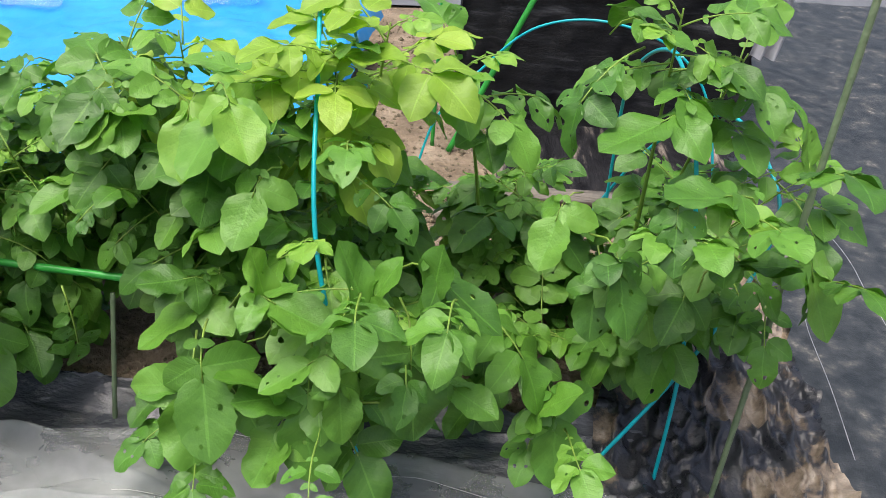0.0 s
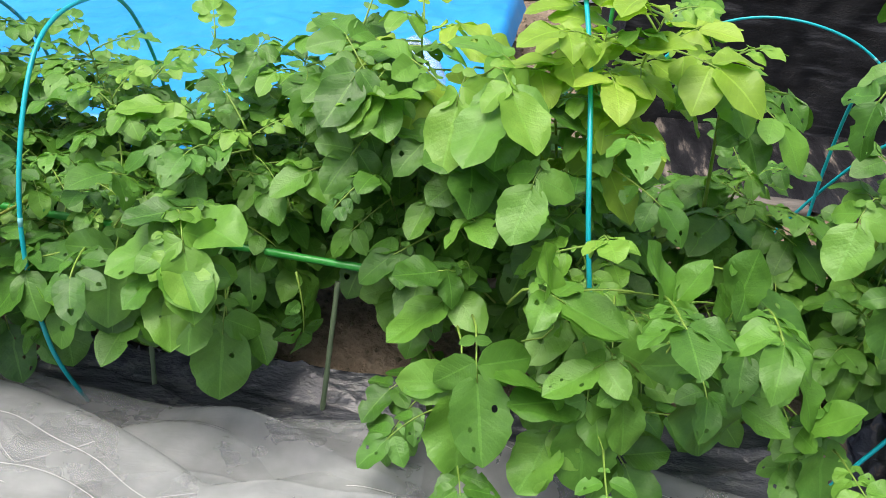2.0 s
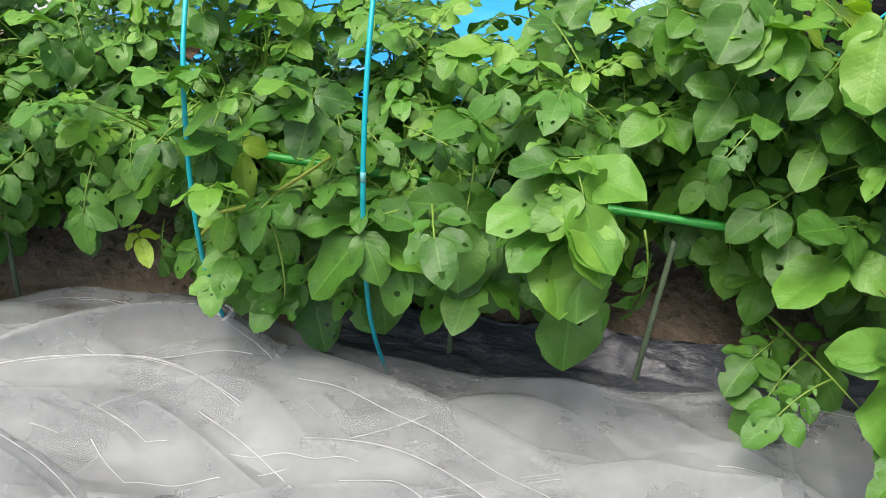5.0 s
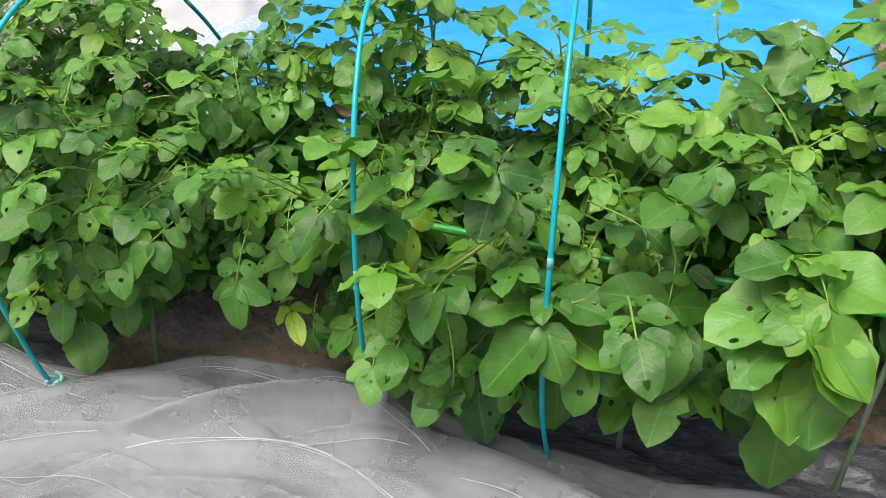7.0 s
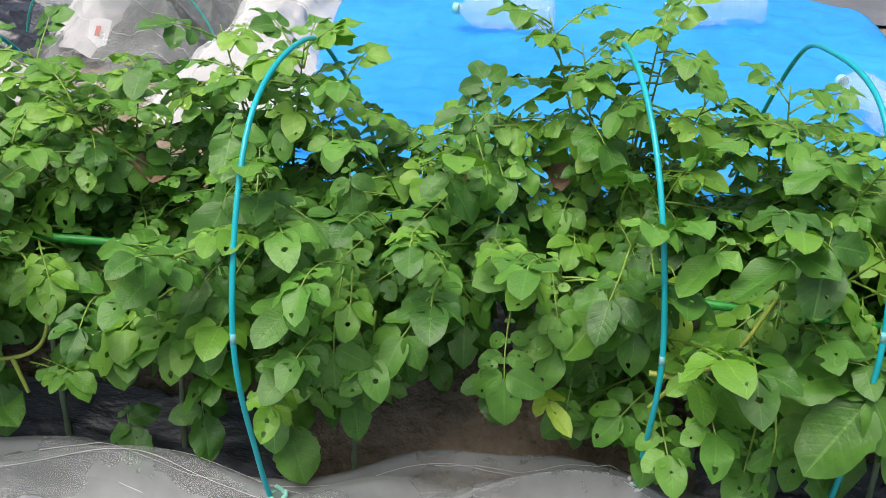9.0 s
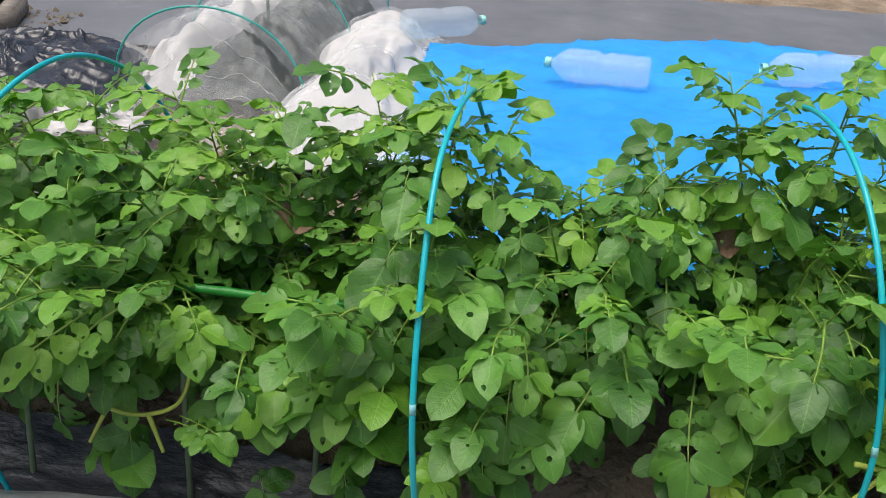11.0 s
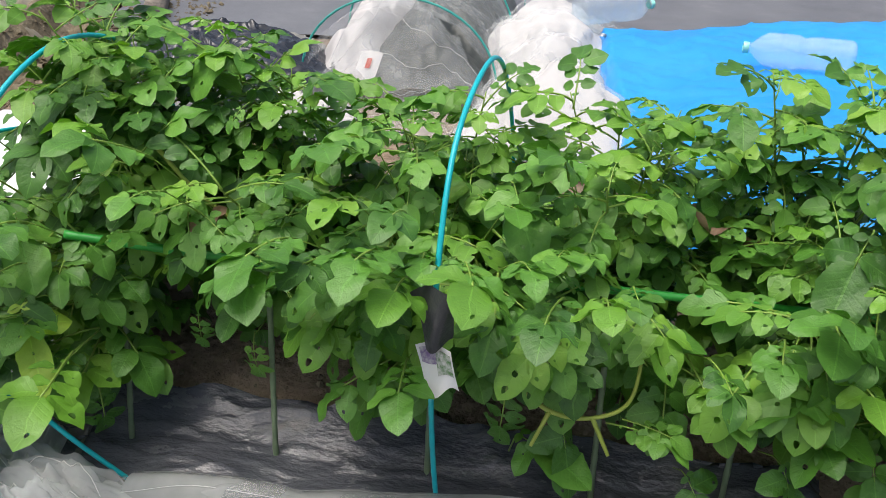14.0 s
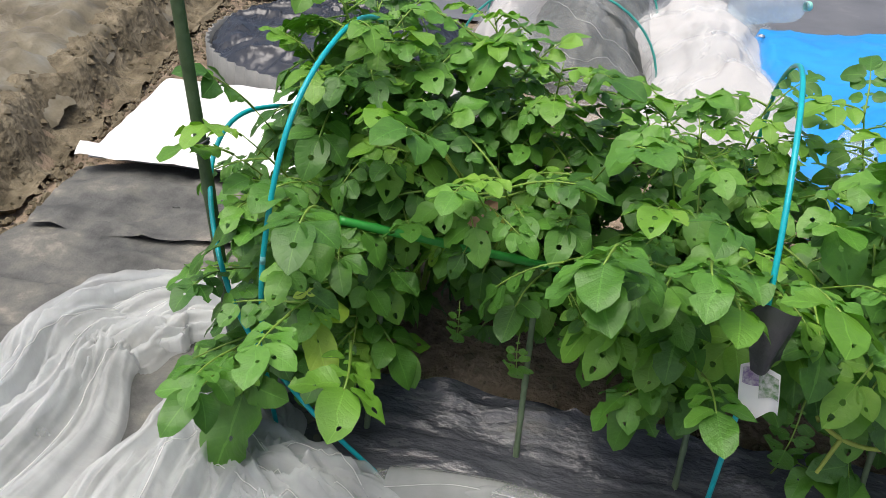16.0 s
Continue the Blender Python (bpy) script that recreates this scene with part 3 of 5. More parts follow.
def front_net():
    root = empty("insect_net", (-2.0, -0.4, 0))
    for start, seed, lift, high, x0, x1 in LAYERS:
        def fn(u, v):
            x = x0 + (x1 - x0) * u
            e = net_edge(x, seed, start)
            if v < 0.12:
                d = 0.040 * (1 - v / 0.12)
                return (x + 2.0, e - d + 0.4, net_height(x, d, seed, lift, high) - 0.010 * d / 0.040)
            w = (v - 0.12) / 0.88
            d = (0.75 if start > 0.4 else 0.17 + 0.10 * math.sin(seed * 2.1) ** 2) * w ** 1.5
            return (x + 2.0, e - d + 0.4, net_height(x, d, seed, lift, high))

        part("net_sheet", sheet_bm(fn, 240, 90), NET, root)
        if int(seed) % 2:
            part("hem_band", sheet_bm(lambda u, v: tuple(Vector(fn(u, (12 + 18 * v) / 90)) + Vector((0, 0, 0.003))), 240, 18), NET, root)
        hem = [Vector(fn(i / 160, 0.30)) + Vector((0, 0, 0.002)) for i in range(161)]
        if int(seed) % 2 == 0:
            part("hem_thread", tube_bm(hem, 0.0005, 5), THREAD, root)
        for k in range(4):
            a = random.uniform(0.0, 0.85)
            b = min(0.98, a + random.uniform(0.08, 0.25))
            v0 = random.uniform(0.22, 0.6)
            bow = random.uniform(-0.08, 0.08)
            pts = []
            for i in range(41):
                u = a + (b - a) * i / 40
                p = Vector(fn(u, max(0.16, v0 + bow * math.sin(math.pi * i / 40) + 0.012 * math.sin(i * 0.4 + k))))
                pts.append(p + Vector((0, 0, 0.003)))
            part("thread", tube_bm(pts, 0.00042, 5), THREAD, root)
    tagged(root, "white insect netting heaped in folds along the bed", "insect net")


front_net()


def left_net():
    root = empty("insect_net_end", (-3.65, 0, 0))

    def strand(name, spine, width, seed, lift, nx=90, ny=130):
        path = smooth_path([(*p, 0) for p in spine], 20)

        def fn(u, v):
            k = v * (len(path) - 1)
            i = min(len(path) - 2, int(k))
            c = path[i].lerp(path[i + 1], k - i)
            d = (path[i + 1] - path[i]).normalized()
            side = Vector((-d.y, d.x, 0))
            w = lerp_table(width, v)
            q = (u - 0.5) * 2
            p = c + side * w * q * (1 + 0.16 * math.sin(v * 11 + seed + (2 if q > 0 else 0)) + 0.07 * math.sin(v * 29 + seed * 3 + (1 if q > 0 else 0)))
            body = math.sqrt(max(0.0, 1 - q * q))
            fold = (1 - min(1.0, abs(fbm(q * 2.4 + seed, v * 1.5, seed, 2)) * 2.4)) ** 2
            fine = (1 - min(1.0, abs(fbm(q * 7.0 + 0.8 * math.sin(v * 5), v * 2.2, seed + 4, 2)) * 2.6)) ** 2
            h = 0.02 + lift + body * (0.026 + 0.034 * fold + 0.016 * fine + 0.03 * fbm(q * 1.2, v * 4, seed + 8, 2))
            h = max(0.02 + lift * 0.5, h)
            return (p.x + 3.65, p.y, h)

        part(name, sheet_bm(fn, nx, ny), END_NET, root)
        for k in range(3):
            u = 0.18 + (0.1 * seed + 0.27 * k) % 0.66
            pts = [Vector(fn(min(0.99, max(0.01, u + 0.03 * math.sin(i * 0.22 + k))), i / 60)) + Vector((0, 0, 0.003)) for i in range(61)]
            part("thread", tube_bm(pts, 0.0006, 5), THREAD, root)

    for seed, lift in ((2.0, 0.0), (3.3, 0.014)):
        strand("net_sheet", [(-3.50, 0.20), (-3.68, 0.17), (-3.77, 0.03), (-3.76, -0.16), (-3.80, -0.6)], [(0, 0.06), (0.25, 0.10), (0.6, 0.12), (1, 0.14)], seed, lift)
        strand("net_sheet", [(-3.43, 0.14), (-3.50, 0.0), (-3.47, -0.20), (-3.43, -0.65)], [(0, 0.05), (0.25, 0.08), (0.6, 0.12), (1, 0.17)], seed + 3, lift + 0.004)
        strand("net_sheet", [(-3.50, -0.12), (-3.38, -0.18), (-3.25, -0.23), (-3.0, -0.36)], [(0, 0.05), (0.3, 0.085), (1, 0.13)], seed + 5, lift + 0.008, 50, 90)
    tagged(root, "white insect netting spilling over the weed mat", "insect net")


left_net()


# ---- netted tunnel bed behind ----
def tunnel():
    root = empty("net_tunnel", (-3.19, 1.60, 0))
    w, h = 0.285, 0.305

    def cover(u, v):
        a = math.pi * u
        y = -0.02 + 1.5 * v
        sag = 1 - 0.10 * math.sin(math.pi * min(1, (v * 2) % 1.0))
        r = 1 + 0.03 * fbm(u * 6, v * 6, 3)
        return (-w * r * math.cos(a) * 1.04, y + 0.02 * fbm(u * 8, v * 3), max(0.012, h * sag * r * math.sin(a) ** 0.8))

    part("cover", sheet_bm(cover, 50, 50), THIN_NET, root)

    def skirt(u, v):
        x = -w * 0.9 + 2 * w * 0.95 * u + 0.06 * v
        z = 0.015 + (h * math.sin(math.pi * u) ** 0.8) * (1 - v) ** 1.6 + 0.05 * (1 - v) * abs(fbm(x * 9, v * 4, 5)) + 0.02 * abs(fbm(x * 20, v * 8, 1))
        return (x, -0.02 - 0.33 * v * (0.6 + 0.4 * math.sin(math.pi * u)), z)

    part("front_gather", sheet_bm(skirt, 50, 30), THIN_NET, root)
    for y in (0.0, 0.62, 1.3):
        pts = [(-w * 1.09 * math.cos(a), y, 0.012 + h * 1.05 * math.sin(a) ** 0.8) for a in [math.pi * k / 24 for k in range(25)]]
        part("rod", tube_bm(pts, 0.0037, 8), DULL_TEAL, root, "faded turquoise hoop rod")
    part("centre_stake", tube_bm([(0.03, 0.5, 0), (0.03, 0.5, 0.40)], 0.006, 8), STAKE, root)
    for k in range(4):
        pts = [Vector(skirt(i / 40, 0.12 + 0.2 * k + 0.05 * math.sin(i * 0.3 + k))) + Vector((0, -0.003, 0.003)) for i in range(3, 38)]
        part("thread", tube_bm(pts, 0.0006, 5), THREAD, root)
    tagged(root, "low tunnel of white insect net over turquoise hoops", "net tunnel")

    def mound(u, v):
        x, y = -0.16 + 0.44 * u, -0.02 + 1.3 * v
        hump = math.sin(math.pi * u) ** 0.7
        return (x - 3.19, y + 1.60, 0.014 + 0.21 * hump * min(1.0, 0.25 + 3.0 * v) * (0.78 + 0.25 * fbm(x * 6, y * 6) + 0.12 * fbm(x * 19, y * 19, 3)))

    tagged(part("dark_cover", sheet_bm(mound, 60, 110), INNER_FILM), "dark grey film over the bed inside the net tunnel", "mulch film")

    def lining(u, v):
        x, y = -0.285 + 0.20 * u, 0.0 + 1.35 * v
        return (x - 3.19, y + 1.60, 0.012 + 0.20 * math.sin(math.pi * min(1.0, 0.15 + 0.85 * u)) ** 0.8 * (0.8 + 0.3 * fbm(x * 8, y * 4, 2)) * min(1.0, 0.3 + 4 * v))

    tagged(part("white_lining", sheet_bm(lining, 30, 70), ROLL), "white fleece folded inside the net tunnel", "fleece")


tunnel()


def fleece_roll():
    root = empty("fleece_bundle", (-2.69, 1.6, 0))

    def fn(u, v):
        y = -0.48 + 1.15 * v
        wid = 0.165 + 0.03 * math.sin(v * 8 + 1) - 0.03 * v
        hgt = 0.235 * min(1.0, 0.12 + v * 4.0) ** 0.7 * (1 - 0.15 * v)
        a = math.pi * u
        crease = (1 - abs(math.sin(v * 11 + 2 * fbm(u * 2, v * 3, 4)))) ** 3
        r = 1 + 0.10 * fbm(u * 3, v * 5, 2, 2) + 0.035 * fbm(u * 9, v * 9, 6) - 0.13 * crease
        flare = 1 + 0.45 * max(0.0, abs(math.cos(a)) - 0.8) / 0.2
        return (-0.06 * v - wid * r * flare * math.cos(a), y + 0.02 * fbm(u * 4, v * 2), 0.01 + hgt * r * math.sin(a) ** 0.7)

    part("fleece", sheet_bm(fn, 60, 110), ROLL, root)
    part("net_wrap", sheet_bm(lambda u, v: tuple(c * k for c, k in zip(fn(u, v), (1.07, 1.03, 1.05))), 60, 70), THIN_NET, root)

    def tail(u, v):
        p = Vector((0.02, 0.52)) * (1 - u) + Vector((0.20, 0.52)) * u
        w = 0.16 - 0.09 * u
        return (p.x, p.y + (v - 0.5) * w * 2, 0.10 + 0.11 * math.sin(math.pi * v) * (1 - 0.6 * u) + 0.02 * fbm(u * 6, v * 6))

    part("loose_end", sheet_bm(tail, 24, 20), NET, root)
    tagged(root, "bundle of white fleece and net rolled up beside the tarpaulin", "fleece bundle")


fleece_roll()


def heap():
    c = Vector((-3.83, 1.58, 0))
    ring = empty("round_edging", c)
    bm = bmesh.new()
    n, rows = 260, []
    for zz in (0.0, 0.095):
        for dr in (0.0, 0.004):
            rows.append([bm.verts.new(((0.425 + dr + 0.006 * math.sin(a * 60)) * math.cos(a), (0.425 + dr + 0.006 * math.sin(a * 60)) * math.sin(a), zz)) for a in [2 * math.pi * k / n for k in range(n)]])
    i0, o0, i1, o1 = rows
    for k in range(n):
        j = (k + 1) % n
        bm.faces.new((i0[k], i1[k], i1[j], i0[j]))
        bm.faces.new((o0[k], o0[j], o1[j], o1[k]))
        bm.faces.new((i1[k], o1[k], o1[j], i1[j]))
    part("corrugated_band", bm, EDGING, ring)
    tagged(ring, "round grey corrugated plastic garden edging", "garden edging")

    def fn(u, v):
        r, a = 0.416 * v, 2 * math.pi * u
        x, y = r * math.cos(a), r * math.sin(a)
        crumple = 0.045 * (1 - min(1, abs(fbm(x * 2.2, y * 4.0, 2, 2)) * 1.6)) ** 2 + 0.020 * (1 - min(1, abs(fbm(x * 4 + 2 * fbm(x * 2, y * 2), y * 10, 5, 2)) * 1.8)) ** 3 + 0.008 * (1 - min(1, abs(fbm(x * 26 + 3 * fbm(x * 4, y * 4), y * 7, 8, 2)) * 2.2)) ** 3
        return (c.x + x, c.y + y, 0.070 + 0.060 * (1 - v ** 3) + 0.75 * crumple * min(1, (1 - v) * 5 + 0.4))

    tagged(part("black_plastic_sheet", sheet_bm(fn, 260, 120), HEAP_FILM), "crumpled shiny black plastic sheet heaped in a round edging", "plastic sheet")


heap()


def sack():
    root = empty("white_sack", (-3.93, 0.84, 0.06))

    def side(sign):
        def fn(u, v):
            e = min(u, 1 - u, v, 1 - v)
            puff = min(1.0, e * 6) ** 0.6
            x, y = -0.235 + 0.50 * u, -0.23 + 0.5 * v
            x += 0.07 * (0.5 - v)
            return (x, y + 0.06 * u, sign * (0.022 * puff + 0.003) + (0.004 * fbm(u * 6, v * 6) if sign > 0 else 0))
        return fn

    bm = sheet_bm(side(1), 40, 36)
    part("top_face", bm, BAG, root)
    part("under_face", sheet_bm(side(-1), 12, 12), BAG, root)
    lip = lambda u, v: (-0.215 + 0.50 * u, -0.255 + 0.06 * u + 0.055 * v, 0.012 + 0.018 * math.sin(math.pi * v) + 0.006 * fbm(u * 8, v * 3))
    part("folded_hem", sheet_bm(lip, 40, 8), BAG, root)
    tagged(root, "flat white plastic sack lying on grey weed mat", "sack")


sack()


# ---- covered box behind the bed end ----
def covered_box():
    root = empty("black_covered_frame", (-0.06, 1.75, 0))

    def front(u, v):
        x = -0.48 + 0.89 * u
        return (x, -0.32 + 0.05 * v + 0.012 * fbm(x * 7, v * 5) + 0.006 * math.sin(x * 60 + 4 * fbm(x * 3, v * 3)), 0.012 + 0.78 * v)

    part("front_cover", sheet_bm(front, 70, 50), WOVEN, root)
    part("side_cover", sheet_bm(lambda u, v: (0.41 + 0.012 * fbm(u * 6, v * 6), -0.32 + 0.7 * u, 0.012 + 0.78 * v), 40, 40), WOVEN, root)
    part("side_cover", sheet_bm(lambda u, v: (-0.48 + 0.012 * fbm(u * 6, v * 6, 4), -0.32 + 0.7 * u, 0.012 + 0.78 * v), 40, 40), WOVEN, root)
    part("top_cover", sheet_bm(lambda u, v: (-0.48 + 0.89 * u, -0.27 + 0.65 * v, 0.79 + 0.01 * fbm(u * 6, v * 6)), 40, 30), WOVEN, root)
    tagged(root, "frame covered with black woven shade cloth", "covered frame")
    cloth = lambda u, v: (0.325 + 0.09 * u + 0.01 * math.sin(v * 9), 1.40 + 0.02 * math.sin(u * 14 + v * 3), 0.30 + 0.5 * v)
    tagged(part("grey_cloth", sheet_bm(cloth, 24, 40), CLOTH), "grey cloth hanging over the corner of the black frame", "cloth")
    tall_pole((-0.55, 1.22, 0.0), (-0.18, 1.38, 0.80), 0.009, GREEN, "bright green pole leaning against the black frame")
    tall_pole((-0.60, 1.25, 0.0), (-0.60, 1.30, 0.80), 0.006, GREEN, "thin green pole standing by the black frame")


covered_box()
for (x, y, l) in [(-0.30, 0.93, 0.5), (-0.40, 0.80, 0.36)]:
    tagged(part("wooden_plank", box_bm((l, 0.05, 0.03), (x, y, 0.03), 0.006, 0.02), PLANK), "weathered grey wooden plank lying on soil", "plank")


post = part("wooden_post", box_bm((0.075, 0.30, 0.07), (-4.33, 2.38, 0.05), 0.008, 0.35), PLANK)
tagged(post, "weathered wooden post lying behind the round edging", "post")


# ---- potato plants ----
def leaflet(bm, uvl, m, length, width, cup, droop, wave, holes, rng, nl=11, nw=8):
    """One leaflet as a cupped blade, its base at the origin, pointing along +x."""
    g = []
    for i in range(nl + 1):
        t = i / nl
        half = width * 0.51 * ((t / 0.44) ** 0.50 * ((1 - t) / 0.56) ** 0.63) * (1 - 0.30 * max(0.0, t - 0.86) / 0.14) if 0 < t < 1 else 0.0006
        row = []
        for j in range(nw + 1):
            s = j / nw * 2 - 1
            y = s * half * (1 + (rng.uniform(-0.07, 0.05) if abs(s) > 0.9 else 0))
            quilt = 0.0018 * length * math.sin(t * 26 - abs(s) * 6) * (1 - abs(s) * 0.4) * min(1, 4 * t * (1 - t)) - 0.010 * length * math.exp(-(s * 4) ** 2) * (1 - t)
            z = 0.55 * cup * abs(s) ** 1.25 * half - droop * length * t * t + wave * half * math.sin(t * 9 + s * 2 + wave * 7) * abs(s) + quilt
            x = length * (t - 0.06 * s * s * (1 - t)) * (1 - 0.12 * droop * t)
            row.append(bm.verts.new(m @ Vector((x, y, z))))
        g.append(row)
    cut = set()
    for _ in range(holes if nl > 6 else 0):
        ci, cj = rng.randrange(2, nl - 2), rng.randrange(0, nw - 1)
        block = {(ci, cj), (ci + 1, cj), (ci, cj + 1), (ci + 1, cj + 1)}
        near = {(a, b) for a in range(ci - 1, ci + 3) for b in range(cj - 1, cj + 3)}
        if near & cut:
            continue
        cut |= block
        # round the hole's rim and draw it in
        mid = g[ci + 1][cj + 1].co.copy()
        k = rng.uniform(0.28, 0.75)
        for a in range(3):
            for b in range(3):
                if (a, b) != (1, 1) and 0 < cj + b < nw:
                    v = g[ci + a][cj + b]
                    v.co = mid + (v.co - mid) * k * rng.uniform(0.85, 1.1) * (0.76 if a != 1 and b != 1 else 1.0)
    for i in range(nl):
        for j in range(nw):
            if (i, j) in cut:
                continue
            f = bm.faces.new((g[i][j], g[i + 1][j], g[i + 1][j + 1], g[i][j + 1]))
            for loop, (a, b) in zip(f.loops, ((i, j), (i + 1, j), (i + 1, j + 1), (i, j + 1))):
                loop[uvl].uv = (b / nw, a / nl)
    for row in g:
        for v in row:
            if not v.link_faces:
                bm.verts.remove(v)


def leaf_mesh(seed, length, term, pairs, eaten, mat, nl=8, nw=6):
    """A compound potato leaf: stalk, end leaflet and side pairs, along +x, drooping to -z."""
    rng = random.Random(seed)
    bm = bmesh.new()
    uvl = bm.loops.layers.uv.new("UVMap")
    stalk = length * 0.62
    bend = rng.uniform(0.12, 0.42)

    def at(t):
        return Vector((stalk * t, 0.03 * stalk * math.sin(t * 3 + seed), 0.10 * stalk * t - bend * stalk * t * t))

    def turn(t):
        return math.atan(bend * 2 * t - 0.10)

    tm = Matrix.Translation(at(1)) @ Matrix.Rotation(turn(1) + rng.uniform(0, 0.3), 4, "Y")
    leaflet(bm, uvl, tm, term * 1.12, term * rng.uniform(0.74, 0.86), rng.uniform(0.15, 0.5), rng.uniform(0.1, 0.4), rng.uniform(0.05, 0.25), rng.choice((1, 2, 3, 5)) if eaten else (rng.random() < 0.25), rng, nl, nw)
    for k in range(pairs):
        t = 0.93 - 0.72 * (k + 0.12) / pairs
        size = term * (0.86 - 0.17 * k) * rng.uniform(0.85, 1.1)
        for sgn in (1, -1):
            m = (Matrix.Translation(at(t)) @ Matrix.Rotation(turn(t), 4, "Y") @ Matrix.Rotation(sgn * radians(rng.uniform(52, 78)), 4, "Z")
                 @ Matrix.Rotation(rng.uniform(-0.1, 0.35), 4, "Y") @ Matrix.Rotation(sgn * rng.uniform(-0.35, 0.2), 4, "X"))
            m = m @ Matrix.Translation((0.008, 0, 0))
            leaflet(bm, uvl, m, size, size * rng.uniform(0.68, 0.82), rng.uniform(0.1, 0.5), rng.uniform(0.1, 0.45), rng.uniform(0.05, 0.25), rng.choice((0, 1, 2, 4)) if eaten else (rng.random() < 0.15), rng, nl, nw)
            # a small leaflet between the pairs
            m = Matrix.Translation(at(max(0.1, t - 0.16))) @ Matrix.Rotation(turn(t), 4, "Y") @ Matrix.Rotation(sgn * radians(rng.uniform(50, 80)), 4, "Z")
            leaflet(bm, uvl, m, size * rng.uniform(0.2, 0.34), size * 0.2, 0.3, 0.2, 0.1, 0, rng, 4, 2)
    me = bpy.data.meshes.new("leaf")
    stem = tube_bm([at(t / 6) for t in range(7)], [0.0021 - 0.00015 * t for t in range(7)], 5)
    tmp = bpy.data.meshes.new("stalk")
    stem.to_mesh(tmp)
    stem.free()
    bm.faces.ensure_lookup_table()
    nblade = len(bm.faces)
    bm.from_mesh(tmp)
    bm.faces.ensure_lookup_table()
    for f in bm.faces:
        f.smooth = True
        f.material_index = 0 if f.index < nblade else 1
    bm.to_mesh(me)
    bm.free()
    bpy.data.meshes.remove(tmp)
    me.materials.append(mat)
    me.materials.append(STEM)
    return me


BIG = [leaf_mesh(100 + i, 0.20, 0.080, 2, i % 3 == 0, BROAD, 11, 8) for i in range(12)]
MID = [leaf_mesh(600 + i, 0.19, 0.066, 2 + i % 2, i % 3 == 0, BROAD if i % 2 else LEAF, 10, 8) for i in range(10)]
# Every fourth small leaf wears the lighter green, as if catching sky light.
SMALL = [leaf_mesh(200 + i, 0.175, 0.053, 3, i % 3 != 1, YOUNG_LIT if i % 4 == 0 else LEAF) for i in range(16)]
TIPS = [leaf_mesh(300 + i, 0.10, 0.048, 2, False, YOUNG_LIT) for i in range(6)]
TOPS = [leaf_mesh(500 + i, 0.16, 0.050, 3, i % 2 == 0, YOUNG_LIT if i % 3 == 0 else LEAF) for i in range(6)]
PALE = [leaf_mesh(400 + i, 0.20, 0.084, 2, False, YELLOW, 11, 8) for i in range(6)]


def aim(at, way, roll, scale):
    """A leaf's pose: its stalk runs along way, its upper side up."""
    x = Vector(way).normalized()
    y = Vector((0, 0, 1)).cross(x)
    y = y.normalized() if y.length > 1e-4 else Vector((0, 1, 0))
    z = x.cross(y)
    m = Matrix((x, y, z)).transposed().to_4x4()
    return Matrix.Translation(at) @ m @ Matrix.Rotation(roll, 4, "X") @ Matrix.Scale(scale, 4)


PLANTS = []


def plant(base, stems, label, sizes, rng):
    """A potato plant: each stem is (tip, leaves, leaf scale, pale, front)."""
    root = empty("potato_plant", base)
    b = Vector(base)
    PLANTS.append(root)
    for tip, count, scale, pale, front in stems:
        t = Vector(tip) - b
        if front:
            ctrl = Vector((t.x * 0.45, t.y * 0.5, max(t.z * 0.62, 0.12)))
        else:
            ctrl = Vector((t.x * 0.35, t.y * 0.35, t.z * 0.6))
        pts = [2 * (1 - k) * k * ctrl + k * k * t for k in [i / 14 for i in range(15)]]
        thick = 1.05 if sizes is BIG and not front else 0.75
        part("stem", tube_bm(pts, [thick * (0.0046 - (0.0034 if not front else 0.0038) * (i / 14) ** 1.5) for i in range(15)], 6), STEM, root)
        for k in range(count):
            crown = 8 if sizes is BIG else 6
            rosette = not front and k >= count - crown
            s = (0.80 + 0.20 * (k - count + crown) / crown) if rosette else 0.30 + (0.58 if not front else 0.70) * (k + 0.5) / (count if front else max(1, count - crown))
            if front and k == count - 1:
                s = 0.985
            i = min(13, int(s * 14))
            p = pts[i].lerp(pts[i + 1], s * 14 - i)
            young = not front and k >= count - 3
            if front:
                a = -math.pi / 2 + rng.gauss(0, 0.95)
                out = Vector((math.cos(a), math.sin(a), rng.uniform(-0.35, 0.25)))
            else:
                a = k * 2.4 + rng.uniform(-0.5, 0.5) + tip[0] * 7
                out = Vector((math.cos(a), math.sin(a) - 0.25, rng.uniform(-0.35, 0.1) if not rosette else rng.uniform(-0.1, 0.45)))
            if front and k == count - 1:
                out = (pts[14] - pts[11]).normalized() + Vector((0, -0.3, rng.uniform(-0.2, 0.1)))
            if young and not front:
                out.z = rng.uniform(0.4, 1.0)
            me = rng.choice((TIPS if k == count - 1 else (PALE if pale else BIG + TIPS) if sizes is BIG else TOPS) if young else (TIPS if pale and front else TOPS[::3] if pale and sizes is not BIG else PALE if pale else MID + TIPS[:3] if front and sizes is BIG and k >= count - 2 else sizes))
            lf = new("leaf", me)
            lf.parent = root
            lf.matrix_local = aim(p, out, rng.uniform(-0.35, 0.35), scale * rng.uniform(0.72, 1.08) * ((0.92 if sizes is BIG else 0.88) if rosette else 1.3 if pale and front else 0.9 if sizes is BIG else 1.0))
    tagged(root, label, "potato plant", "potato plants in the bed")


# Shoots that stand out, by the tip's place: pale is a yellowish young shoot, front a shoot that hangs over the path.
SHOOTS = []
